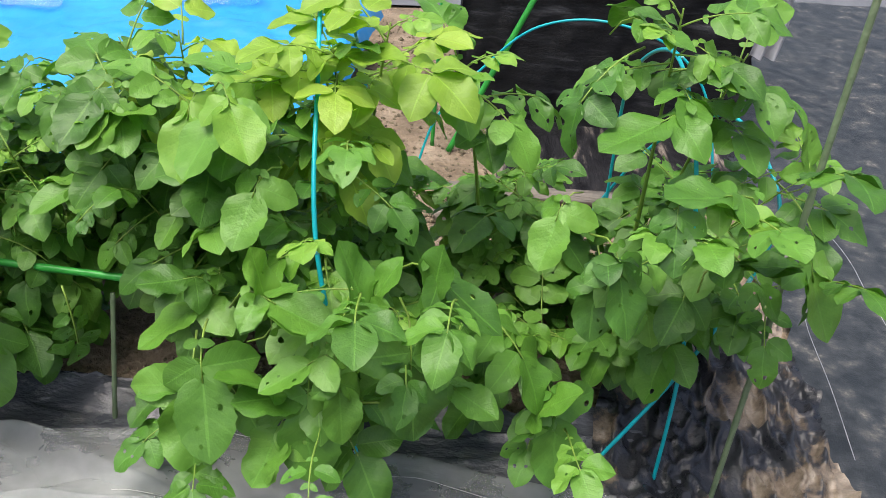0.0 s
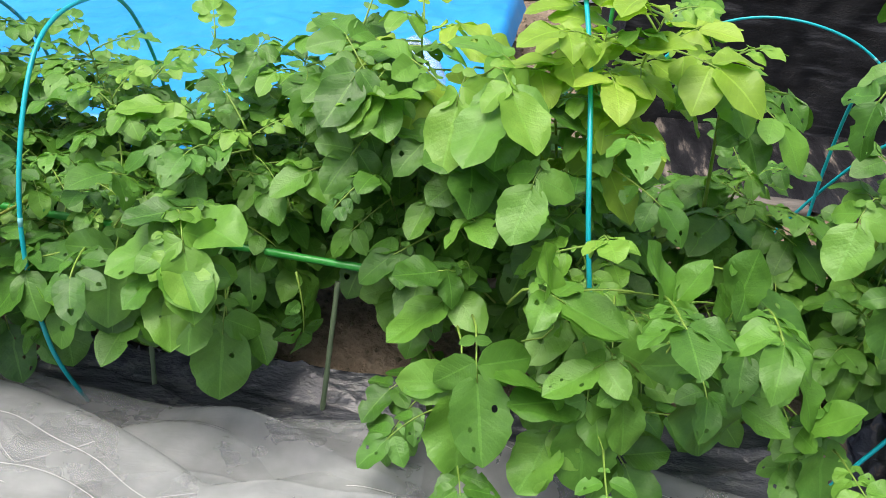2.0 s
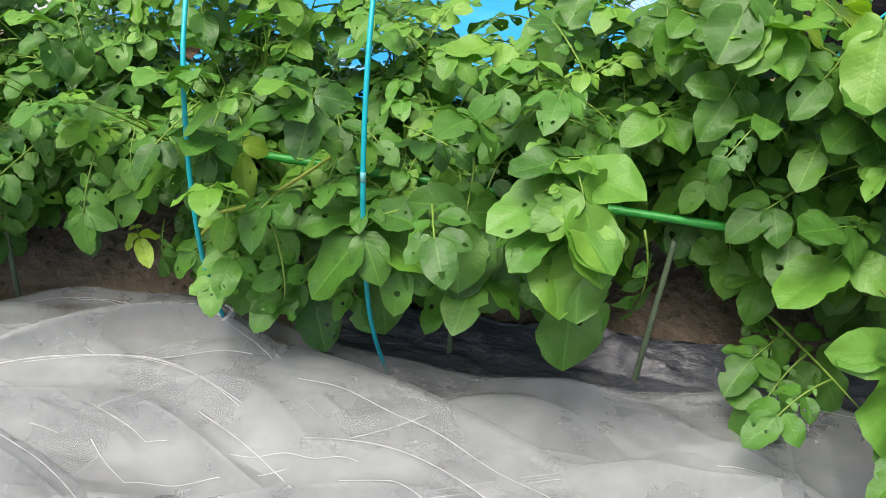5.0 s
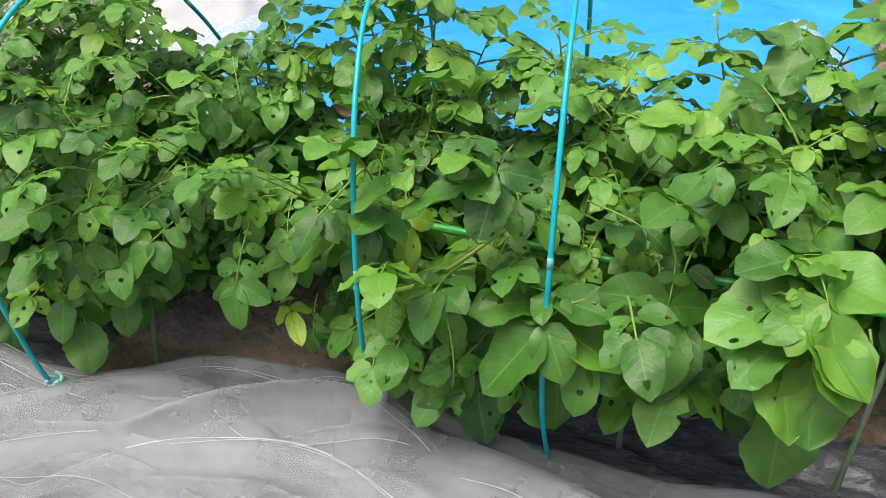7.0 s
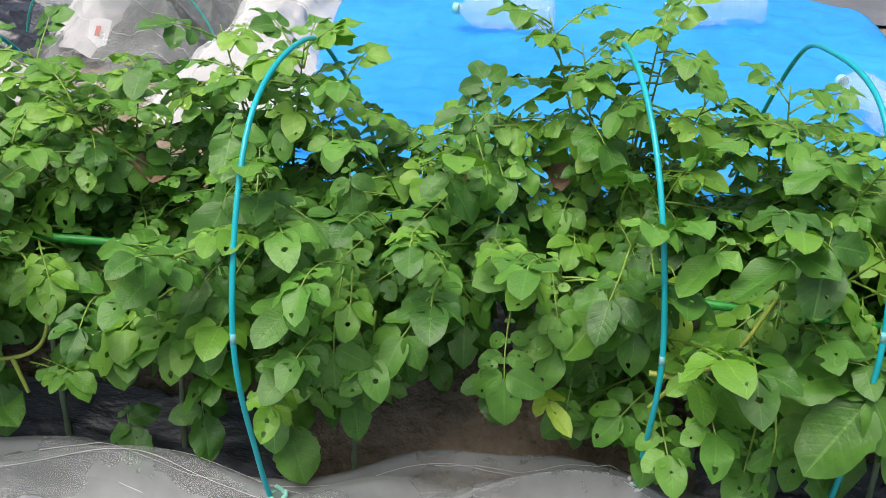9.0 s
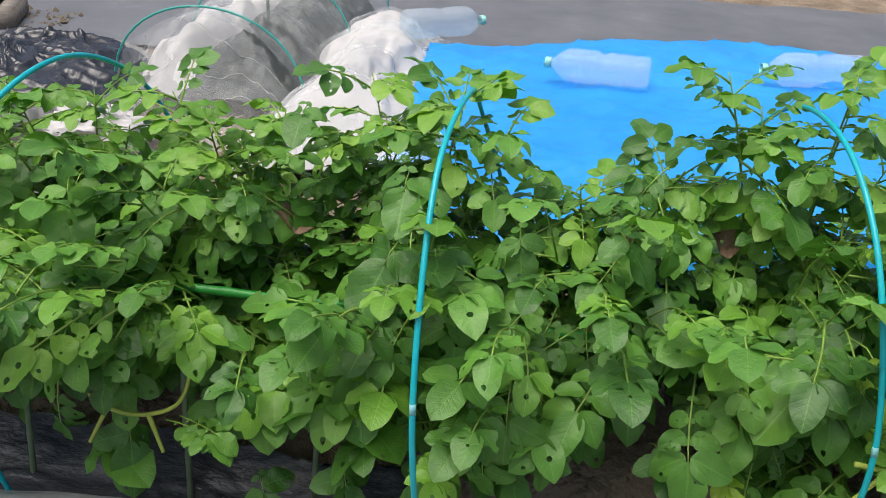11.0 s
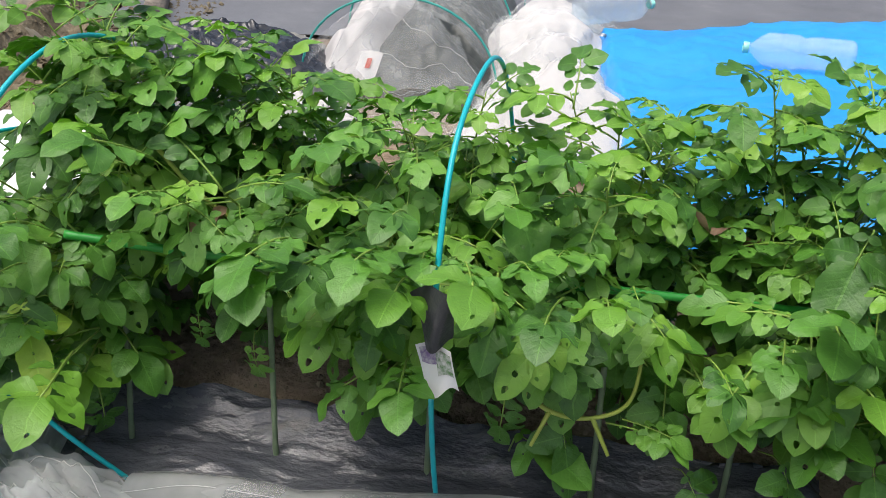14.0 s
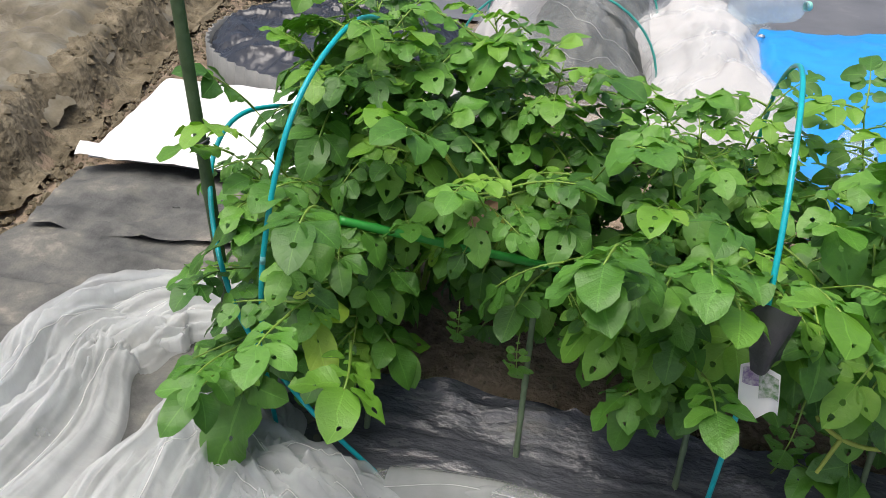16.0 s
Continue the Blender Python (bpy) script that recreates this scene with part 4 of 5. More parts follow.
# the plant that spills over the net
SHOOTS += [
    (-0.66, -0.27, 0.52, 0, 1), (-0.54, -0.27, 0.52, 0, 1), (-0.70, -0.35, 0.34, 0, 1), (-0.88, -0.27, 0.24, 0, 1), (-0.60, -0.24, 0.42, 0, 1),
    (-0.73, -0.20, 0.55, 1, 1), (-0.36, -0.20, 0.25, 0, 1),
]
# the tall plants at the bed's right end
SHOOTS += [
    (-0.25, 0.08, 0.80, 0, 0), (-0.13, 0.12, 0.73, 0, 0), (-0.29, -0.16, 0.58, 0, 1), (-0.17, -0.15, 0.60, 0, 1), (-0.11, -0.14, 0.66, 0, 1),
    (-0.04, -0.13, 0.50, 0, 1), (-0.02, 0.02, 0.62, 0, 0), (-0.24, -0.15, 0.56, 0, 1), (-0.33, -0.12, 0.50, 0, 1), (-0.09, 0.0, 0.48, 0, 1),
]
# the pale plant
SHOOTS += [
    (-0.74, 0.07, 0.71, 1, 0), (-0.66, 0.10, 0.74, 1, 0), (-0.55, 0.17, 0.66, 0, 0), (-0.80, 0.05, 0.62, 0, 0), (-0.70, -0.02, 0.60, 0, 1),
]
# tall tips before the tarpaulin
SHOOTS += [
    (-1.01, 0.22, 0.66, 1, 0), (-1.12, 0.25, 0.63, 0, 0), (-0.92, 0.05, 0.60, 0, 0), (-1.05, 0.05, 0.60, 0, 0), (-1.28, 0.0, 0.50, 0, 1),
    (-1.58, 0.25, 0.56, 0, 0), (-1.37, 0.28, 0.57, 0, 0), (-1.20, 0.25, 0.56, 0, 0), (-1.75, 0.27, 0.62, 1, 0), (-1.87, 0.25, 0.60, 1, 0),
    (-1.92, 0.25, 0.64, 0, 0), (-1.77, 0.22, 0.65, 0, 0), (-2.06, 0.27, 0.44, 0, 0), (-2.19, 0.22, 0.55, 0, 0), (-2.26, 0.25, 0.58, 0, 0),
]
SHOOTS += [
    (-2.26, 0.25, 0.58, 0, 0), (-2.40, 0.30, 0.58, 0, 0), (-2.52, 0.27, 0.52, 0, 0), (-2.68, 0.25, 0.54, 0, 0), (-2.80, 0.25, 0.53, 1, 0),
    (-2.94, 0.27, 0.50, 0, 0), (-3.43, 0.25, 0.66, 0, 0), (-3.36, 0.22, 0.60, 0, 0), (-3.27, 0.25, 0.54, 0, 0), (-3.20, 0.27, 0.59, 0, 0),
    (-3.09, 0.25, 0.54, 0, 0), (-3.43, 0.20, 0.50, 0, 0), (-3.02, -0.10, 0.43, 0, 1), (-2.88, -0.09, 0.45, 0, 1), (-2.78, -0.09, 0.44, 0, 1),
]
SHOOTS += [
    (-2.78, -0.09, 0.44, 0, 1), (-2.62, -0.10, 0.42, 0, 1), (-2.98, -0.11, 0.46, 0, 1), (-2.94, -0.08, 0.43, 0, 1), (-2.72, -0.09, 0.45, 0, 1),
    (-2.67, -0.11, 0.42, 0, 1),
]
# the branch that hangs over the hoop at the bed's left end
SHOOTS += [
    (-3.33, -0.22, 0.36, 0, 1), (-3.42, -0.18, 0.26, 0, 1), (-3.43, -0.14, 0.23, 0, 1), (-3.34, -0.07, 0.42, 0, 1), (-3.41, -0.03, 0.37, 0, 1),
    (-3.28, -0.12, 0.26, 0, 1),
]
# how low the leaves hang over the front, along the bed
LOW = [(-3.5, 0.14), (-3.3, 0.18), (-3.2, 0.34), (-2.98, 0.34), (-2.85, 0.14), (-2.2, 0.12), (-2.1, 0.28), (-1.93, 0.26), (-1.8, 0.13), (-1.3, 0.13), (-1.22, 0.32), (-0.98, 0.32), (-0.9, 0.2), (-0.5, 0.2), (-0.4, 0.36), (-0.1, 0.36)]


def row():
    rng = random.Random(5)
    n = 13
    for i in range(n):
        x = -3.38 + 3.18 * i / (n - 1)
        half = 3.18 / (n - 1) / 2
        big = x > -1.5
        base = (x, 0.28 + rng.uniform(-0.04, 0.04), 0.07)
        stems = [((sx, sy, sz), 6 if front else (8 if x > -0.5 else 11 if big else 15 if x < -2.95 else 13), rng.uniform(0.9, 1.1), pale, front) for sx, sy, sz, pale, front in SHOOTS if x - half <= sx < x + half or (i == n - 1 and sx >= x + half) or (i == 0 and sx < x - half)]
        for k in range(6 if x < -0.6 else 2):
            a = 2 * math.pi * k / 6 + rng.uniform(-0.4, 0.4)
            r = rng.uniform(0.05, 0.19)
            stems.append(((x + math.cos(a) * r * 0.8, 0.28 + math.sin(a) * r, rng.uniform(0.33, 0.42)), 12, rng.uniform(0.85, 1.1), 0, 0))
        for k in range(8 if x < -0.6 else 2):
            fx = x + half * rng.uniform(-1, 1)
            low = lerp_table(LOW, fx) + 0.09
            if low > 0.38 and k < 5:
                continue
            stems.append(((fx, rng.uniform(-0.09, 0.04) + 0.10 * (k > 5), low + (0.50 - low) * (k + rng.random()) / 8), 6, rng.uniform(0.85, 1.1), 0, 1))
        for k in range(5 if x > -0.7 else 2):
            stems.append(((x + half * rng.uniform(-1, 1), rng.uniform(0.05, 0.42), rng.uniform(0.20, 0.33)), 9, rng.uniform(0.8, 1.0), 0, 0))
        for k in range(4 if x < -0.9 else 0):
            stems.append(((x + half * rng.uniform(-1, 1), rng.uniform(0.03, 0.32), rng.uniform(0.42, 0.53)), 12, rng.uniform(0.85, 1.05), 0, 0))
        for k in range(3 if x < -0.9 else 0):
            fx = x + half * rng.uniform(-1, 1)
            if not any(a < fx < b for a, b in ((-3.17, -3.0), (-2.62, -2.45), (-1.27, -1.03))):
                stems.append(((fx, rng.uniform(-0.06, 0.02), rng.uniform(0.38, 0.47)), 6, rng.uniform(0.8, 1.0), 0, 1))
        plant(base, stems, "bushy green potato plant with broad leaves" if big else "bushy green potato plant with insect-eaten leaves", BIG if x > -1.05 else MID if big else SMALL, rng)


row()
TALL = [((-3.38, 0.10, 0.64), 15, 1.0, 0, 0), ((-3.44, 0.14, 0.55), 15, 1.0, 0, 0), ((-3.31, 0.20, 0.56), 15, 1.0, 0, 0), ((-3.19, 0.24, 0.57), 15, 1.0, 0, 0), ((-3.13, 0.26, 0.54), 15, 1.0, 0, 0), ((-3.34, 0.20, 0.58), 15, 1.0, 0, 0)]
plant((-3.28, 0.27, 0.07), TALL, "tall bushy green potato plant at the end of the row", SMALL, random.Random(8))


# ---- leaves that hang out over the front of the bed ----
def blade_mesh(seed, eaten, mat, slim=1.0):
    """A broad end leaflet 9 cm long with a pair behind it, on a stalk that comes from behind."""
    rng = random.Random(seed)
    bm = bmesh.new()
    uvl = bm.loops.layers.uv.new("UVMap")
    leaflet(bm, uvl, Matrix.Identity(4), 0.09, 0.066 * slim * rng.uniform(0.92, 1.08), rng.uniform(0.1, 0.4), rng.uniform(-0.05, 0.22), rng.uniform(0.08, 0.28), rng.choice((2, 4, 5)) if eaten else rng.choice((0, 0, 0, 1)), rng, 14, 12)
    for sgn in (1, -1):
        size = rng.uniform(0.045, 0.066)
        m = Matrix.Translation((-0.010 - 0.012 * rng.random(), 0, 0.003)) @ Matrix.Rotation(sgn * radians(rng.uniform(58, 95)), 4, "Z") @ Matrix.Rotation(rng.uniform(0.0, 0.5), 4, "Y") @ Matrix.Rotation(-sgn * rng.uniform(-0.1, 0.5), 4, "X")
        leaflet(bm, uvl, m @ Matrix.Translation((0.004, 0, 0)), size, size * 0.74, rng.uniform(0.1, 0.4), rng.uniform(0.1, 0.4), rng.uniform(0.08, 0.25), rng.choice((0, 1, 3)) if eaten else rng.choice((0, 0, 1)), rng, 11, 8)
        m = Matrix.Translation((-0.035 - 0.01 * rng.random(), 0, 0.006)) @ Matrix.Rotation(sgn * radians(rng.uniform(60, 90)), 4, "Z")
        leaflet(bm, uvl, m, 0.018, 0.012, 0.3, 0.2, 0.1, 0, rng, 4, 2)
    blades = len(bm.faces)
    stem = tube_bm([(0.004, 0, 0.001), (-0.015, 0, 0.002), (-0.036, 0.002, -0.002), (-0.052, 0.004, -0.018), (-0.062, 0.004, -0.05)], [0.0008, 0.0010, 0.0012, 0.0014, 0.0016], 5)
    tmp = bpy.data.meshes.new("stalk")
    stem.to_mesh(tmp)
    stem.free()
    bm.from_mesh(tmp)
    bpy.data.meshes.remove(tmp)
    bm.faces.ensure_lookup_table()
    for f in bm.faces:
        f.smooth = True
        f.material_index = 0 if f.index < blades else 1
    me = bpy.data.meshes.new("leaf")
    bm.to_mesh(me)
    bm.free()
    me.materials.append(mat)
    me.materials.append(STEM)
    return me


FANS = {
    "T": [leaf_mesh(700 + i, 0.21, 0.068, 3, i % 2 == 0, LEAF, 12, 10) for i in range(4)],
    "S": [leaf_mesh(720 + i, 0.175, 0.054, 3, i % 2 == 0, LEAF, 10, 8) for i in range(3)],
    "M": [blade_mesh(740 + i, i % 3 == 0, LEAF) for i in range(7)],
    "B": [blade_mesh(760 + i, i % 5 == 0, YOUNG_LIT if i % 4 == 1 else BROAD, 1.04) for i in range(8)],
    "E": [blade_mesh(780 + i, True, LEAF) for i in range(4)],
    "P": [blade_mesh(790 + i, False, YELLOW, 0.62) for i in range(2)],
    "Y": [blade_mesh(795 + i, False, YELLOW, 0.9) for i in range(3)],
}
REACH = {"T": 0.206, "S": 0.169}
HUNG = random.Random(23)


def hung(leaves):
    """Leaves given by their kind, the foot of the blade (or of the whole leaf) and its tip."""
    for kind, foot, tip in leaves:
        root = min(PLANTS, key=lambda o: abs(o.location.x - foot[0]))
        way = Vector(tip) - Vector(foot)
        kind = "S" if kind == "M" and way.length > 0.1 else kind
        lf = new("leaf", HUNG.choice(FANS[kind]))
        lf.parent = root
        lf.matrix_local = aim(Vector(foot) - root.location, way, HUNG.uniform(-0.25, 0.25), min(way.length / REACH.get(kind, 0.09), 1.22))


hung([("M", (-3.44, -0.10, 0.39), (-3.50, -0.14, 0.34)), ("M", (-3.43, -0.12, 0.22), (-3.49, -0.17, 0.18)), ("B", (-3.42, -0.15, 0.17), (-3.44, -0.20, 0.07)),
      ("M", (-3.38, 0.12, 0.52), (-3.40, 0.08, 0.48)), ("M", (-3.37, -0.05, 0.38), (-3.33, -0.10, 0.33)), ("M", (-3.35, -0.12, 0.31), (-3.38, -0.17, 0.27)),
      ("P", (-3.33, -0.13, 0.29), (-3.29, -0.18, 0.23)), ("M", (-3.30, -0.05, 0.18), (-3.27, -0.08, 0.07)), ("M", (-3.26, 0.00, 0.30), (-3.22, -0.03, 0.29)),
      ("M", (-3.18, 0.20, 0.57), (-3.21, 0.15, 0.52)), ("S", (-3.17, 0.02, 0.26), (-3.17, 0.00, 0.18)), ("S", (-3.10, 0.10, 0.54), (-3.13, 0.06, 0.52)),
      ("S", (-3.08, 0.00, 0.24), (-3.08, -0.03, 0.16))])
hung([("S", (-3.03, 0.00, 0.32), (-2.98, -0.04, 0.24)), ("S", (-3.03, -0.02, 0.34), (-2.96, -0.06, 0.27)), ("M", (-3.02, 0.18, 0.55), (-2.97, 0.14, 0.55)),
      ("S", (-3.02, 0.05, 0.41), (-3.08, 0.02, 0.40)), ("M", (-2.97, 0.10, 0.51), (-3.01, 0.06, 0.47)), ("T", (-2.88, -0.02, 0.34), (-2.88, -0.06, 0.24)),
      ("M", (-2.85, 0.03, 0.40), (-2.89, -0.02, 0.39))])
hung([("M", (-2.75, -0.05, 0.34), (-2.74, -0.09, 0.27)), ("M", (-2.73, 0.03, 0.46), (-2.70, -0.03, 0.41)), ("M", (-2.72, -0.06, 0.27), (-2.74, -0.10, 0.15)),
      ("M", (-2.71, -0.02, 0.36), (-2.77, -0.07, 0.36)), ("M", (-2.67, -0.05, 0.14), (-2.60, -0.10, 0.14)), ("M", (-2.66, 0.12, 0.42), (-2.66, 0.08, 0.39)),
      ("M", (-2.64, -0.06, 0.16), (-2.62, -0.10, 0.10)), ("M", (-2.59, -0.05, 0.20), (-2.48, -0.10, 0.22)), ("M", (-2.58, 0.00, 0.31), (-2.50, -0.03, 0.33)),
      ("M", (-2.57, -0.05, 0.21), (-2.48, -0.10, 0.22)), ("M", (-2.56, -0.00, 0.31), (-2.48, -0.03, 0.33)), ("M", (-2.46, 0.15, 0.56), (-2.46, 0.10, 0.54))])
hung([("T", (-2.41, -0.03, 0.34), (-2.38, -0.09, 0.24)), ("M", (-2.38, -0.05, 0.28), (-2.37, -0.09, 0.23)), ("M", (-2.37, -0.05, 0.28), (-2.45, -0.09, 0.25)),
      ("M", (-2.34, -0.05, 0.31), (-2.32, -0.10, 0.24)), ("M", (-2.33, -0.05, 0.24), (-2.27, -0.10, 0.24)), ("M", (-2.32, 0.02, 0.43), (-2.35, -0.03, 0.36)),
      ("M", (-2.30, 0.02, 0.53), (-2.30, -0.03, 0.49)), ("M", (-2.28, -0.02, 0.32), (-2.23, -0.08, 0.35)), ("M", (-2.25, 0.02, 0.42), (-2.22, -0.02, 0.38)),
      ("M", (-2.23, -0.05, 0.15), (-2.19, -0.09, 0.06)), ("T", (-2.17, -0.06, 0.29), (-2.19, -0.12, 0.18)), ("E", (-2.16, 0.06, 0.45), (-2.15, 0.03, 0.40)),
      ("T", (-2.15, -0.06, 0.39), (-2.15, -0.14, 0.26)), ("T", (-2.15, -0.05, 0.33), (-2.26, -0.09, 0.33)), ("T", (-2.14, -0.05, 0.34), (-2.08, -0.13, 0.24))])
hung([("T", (-2.15, -0.05, 0.33), (-2.26, -0.09, 0.33)), ("T", (-2.14, -0.05, 0.34), (-2.08, -0.13, 0.24)), ("M", (-2.11, -0.03, 0.32), (-2.12, -0.06, 0.15))])
hung([("E", (-2.46, -0.06, 0.10), (-2.43, -0.10, 0.06)), ("M", (-2.35, -0.06, 0.14), (-2.33, -0.10, 0.09)), ("B", (-2.23, -0.06, 0.13), (-2.20, -0.10, 0.07)),
      ("M", (-2.25, -0.06, 0.17), (-2.24, -0.10, 0.12)), ("M", (-2.14, -0.06, 0.20), (-2.12, -0.10, 0.16)), ("M", (-1.96, -0.06, 0.24), (-1.94, -0.10, 0.21)),
      ("P", (-1.88, -0.06, 0.22), (-1.85, -0.10, 0.20)), ("E", (-1.62, -0.06, 0.16), (-1.59, -0.10, 0.08)), ("E", (-1.66, -0.06, 0.23), (-1.65, -0.10, 0.19))])
hung([("E", (-2.03, 0.06, 0.47), (-1.99, 0.03, 0.43)), ("M", (-2.00, 0.10, 0.52), (-1.97, 0.04, 0.44)), ("M", (-1.97, 0.20, 0.53), (-2.05, 0.14, 0.49)),
      ("T", (-1.94, -0.02, 0.35), (-1.94, -0.14, 0.24)), ("M", (-1.92, 0.00, 0.39), (-1.99, -0.04, 0.39)), ("S", (-1.92, 0.20, 0.50), (-1.98, 0.15, 0.45)),
      ("S", (-1.85, -0.03, 0.24), (-1.87, -0.07, 0.15)), ("S", (-1.83, -0.02, 0.26), (-1.81, -0.05, 0.22)), ("B", (-1.82, -0.03, 0.36), (-1.87, -0.07, 0.30)),
      ("P", (-1.73, 0.00, 0.35), (-1.72, -0.03, 0.28)), ("M", (-1.72, -0.08, 0.47), (-1.76, -0.12, 0.44))])
hung([("E", (-1.64, -0.08, 0.47), (-1.70, -0.12, 0.44)), ("T", (-1.64, -0.14, 0.34), (-1.59, -0.20, 0.18)), ("E", (-1.60, -0.08, 0.48), (-1.61, -0.12, 0.42)),
      ("M", (-1.55, 0.12, 0.50), (-1.61, 0.08, 0.49)), ("B", (-1.53, -0.13, 0.32), (-1.59, -0.17, 0.24)), ("E", (-1.53, -0.08, 0.33), (-1.62, -0.12, 0.33)),
      ("E", (-1.52, -0.10, 0.35), (-1.44, -0.13, 0.35)), ("B", (-1.51, -0.10, 0.31), (-1.43, -0.15, 0.29)), ("M", (-1.51, -0.08, 0.22), (-1.49, -0.11, 0.13))])
hung([("B", (-1.40, -0.12, 0.36), (-1.39, -0.17, 0.28)), ("B", (-1.39, -0.12, 0.36), (-1.39, -0.16, 0.26)), ("B", (-1.39, 0.10, 0.51), (-1.45, 0.06, 0.51)),
      ("M", (-1.37, -0.02, 0.49), (-1.42, -0.06, 0.45)), ("M", (-1.35, -0.10, 0.30), (-1.34, -0.14, 0.22)), ("E", (-1.29, -0.16, 0.45), (-1.35, -0.20, 0.41)),
      ("B", (-1.28, -0.15, 0.48), (-1.34, -0.19, 0.48)), ("B", (-1.28, -0.15, 0.48), (-1.24, -0.19, 0.49)), ("E", (-1.28, -0.17, 0.45), (-1.36, -0.22, 0.42)),
      ("B", (-1.28, -0.20, 0.40), (-1.26, -0.26, 0.33)), ("E", (-1.28, -0.20, 0.42), (-1.33, -0.25, 0.39)), ("B", (-1.27, -0.14, 0.47), (-1.18, -0.19, 0.46)),
      ("B", (-1.27, 0.20, 0.57), (-1.29, 0.15, 0.52)), ("B", (-1.26, -0.22, 0.45), (-1.21, -0.27, 0.41)), ("B", (-1.25, -0.20, 0.40), (-1.24, -0.25, 0.32))])
hung([("B", (-1.26, -0.22, 0.45), (-1.21, -0.27, 0.41)), ("B", (-1.25, -0.20, 0.40), (-1.24, -0.25, 0.32)), ("B", (-1.25, -0.21, 0.46), (-1.22, -0.27, 0.39)),
      ("B", (-1.24, -0.12, 0.26), (-1.24, -0.16, 0.14))])
hung([("B", (-1.16, 0.08, 0.57), (-1.15, 0.03, 0.52)), ("M", (-1.15, -0.03, 0.32), (-1.10, -0.07, 0.17)), ("B", (-1.08, 0.02, 0.62), (-1.11, -0.04, 0.57)),
      ("B", (-1.06, 0.10, 0.56), (-1.06, 0.05, 0.52)), ("B", (-1.05, 0.02, 0.61), (-1.07, -0.04, 0.56)), ("B", (-1.05, 0.02, 0.60), (-0.98, -0.02, 0.62)),
      ("B", (-1.04, 0.02, 0.60), (-1.02, -0.04, 0.56)), ("M", (-1.04, -0.05, 0.51), (-1.11, -0.11, 0.46)), ("B", (-0.96, -0.02, 0.46), (-0.98, -0.06, 0.42))])
hung([("B", (-0.93, -0.10, 0.40), (-0.99, -0.14, 0.41)), ("B", (-0.93, -0.02, 0.62), (-0.94, -0.08, 0.54)), ("B", (-0.92, -0.10, 0.35), (-0.99, -0.16, 0.31)),
      ("B", (-0.89, -0.24, 0.34), (-0.95, -0.28, 0.33)), ("B", (-0.88, -0.06, 0.64), (-0.91, -0.13, 0.58)), ("B", (-0.88, -0.27, 0.33), (-0.87, -0.32, 0.22)),
      ("B", (-0.87, -0.03, 0.62), (-0.87, -0.09, 0.56)), ("B", (-0.86, -0.28, 0.37), (-0.84, -0.34, 0.28)), ("B", (-0.86, -0.06, 0.66), (-0.82, -0.13, 0.61)),
      ("B", (-0.82, -0.12, 0.56), (-0.84, -0.17, 0.50)), ("Y", (-0.80, 0.05, 0.67), (-0.88, 0.00, 0.67)), ("B", (-0.78, -0.27, 0.36), (-0.84, -0.30, 0.39)),
      ("B", (-0.78, -0.24, 0.47), (-0.80, -0.23, 0.55)), ("B", (-0.77, -0.25, 0.48), (-0.69, -0.28, 0.46)), ("B", (-0.76, -0.29, 0.30), (-0.79, -0.33, 0.23))])
hung([("B", (-0.77, -0.25, 0.48), (-0.69, -0.28, 0.46)), ("B", (-0.76, -0.29, 0.30), (-0.79, -0.33, 0.23)), ("B", (-0.73, -0.27, 0.35), (-0.82, -0.30, 0.35)),
      ("Y", (-0.73, 0.00, 0.60), (-0.70, -0.02, 0.66)), ("B", (-0.72, -0.28, 0.41), (-0.78, -0.31, 0.38)), ("E", (-0.72, -0.29, 0.34), (-0.71, -0.33, 0.23)),
      ("Y", (-0.72, 0.05, 0.70), (-0.63, 0.00, 0.72)), ("Y", (-0.71, 0.03, 0.53), (-0.67, -0.03, 0.47))])
hung([("B", (-0.68, -0.29, 0.38), (-0.67, -0.32, 0.31)), ("P", (-0.67, 0.02, 0.58), (-0.64, -0.02, 0.57)), ("B", (-0.65, -0.27, 0.50), (-0.69, -0.25, 0.58)),
      ("B", (-0.64, -0.26, 0.51), (-0.61, -0.24, 0.56)), ("B", (-0.59, 0.10, 0.65), (-0.63, 0.05, 0.62)), ("B", (-0.59, -0.28, 0.42), (-0.58, -0.31, 0.32)),
      ("B", (-0.57, -0.25, 0.51), (-0.56, -0.24, 0.58)), ("B", (-0.56, 0.08, 0.66), (-0.53, 0.02, 0.60)), ("B", (-0.55, -0.24, 0.52), (-0.48, -0.27, 0.47)),
      ("B", (-0.53, -0.25, 0.36), (-0.47, -0.29, 0.35))])
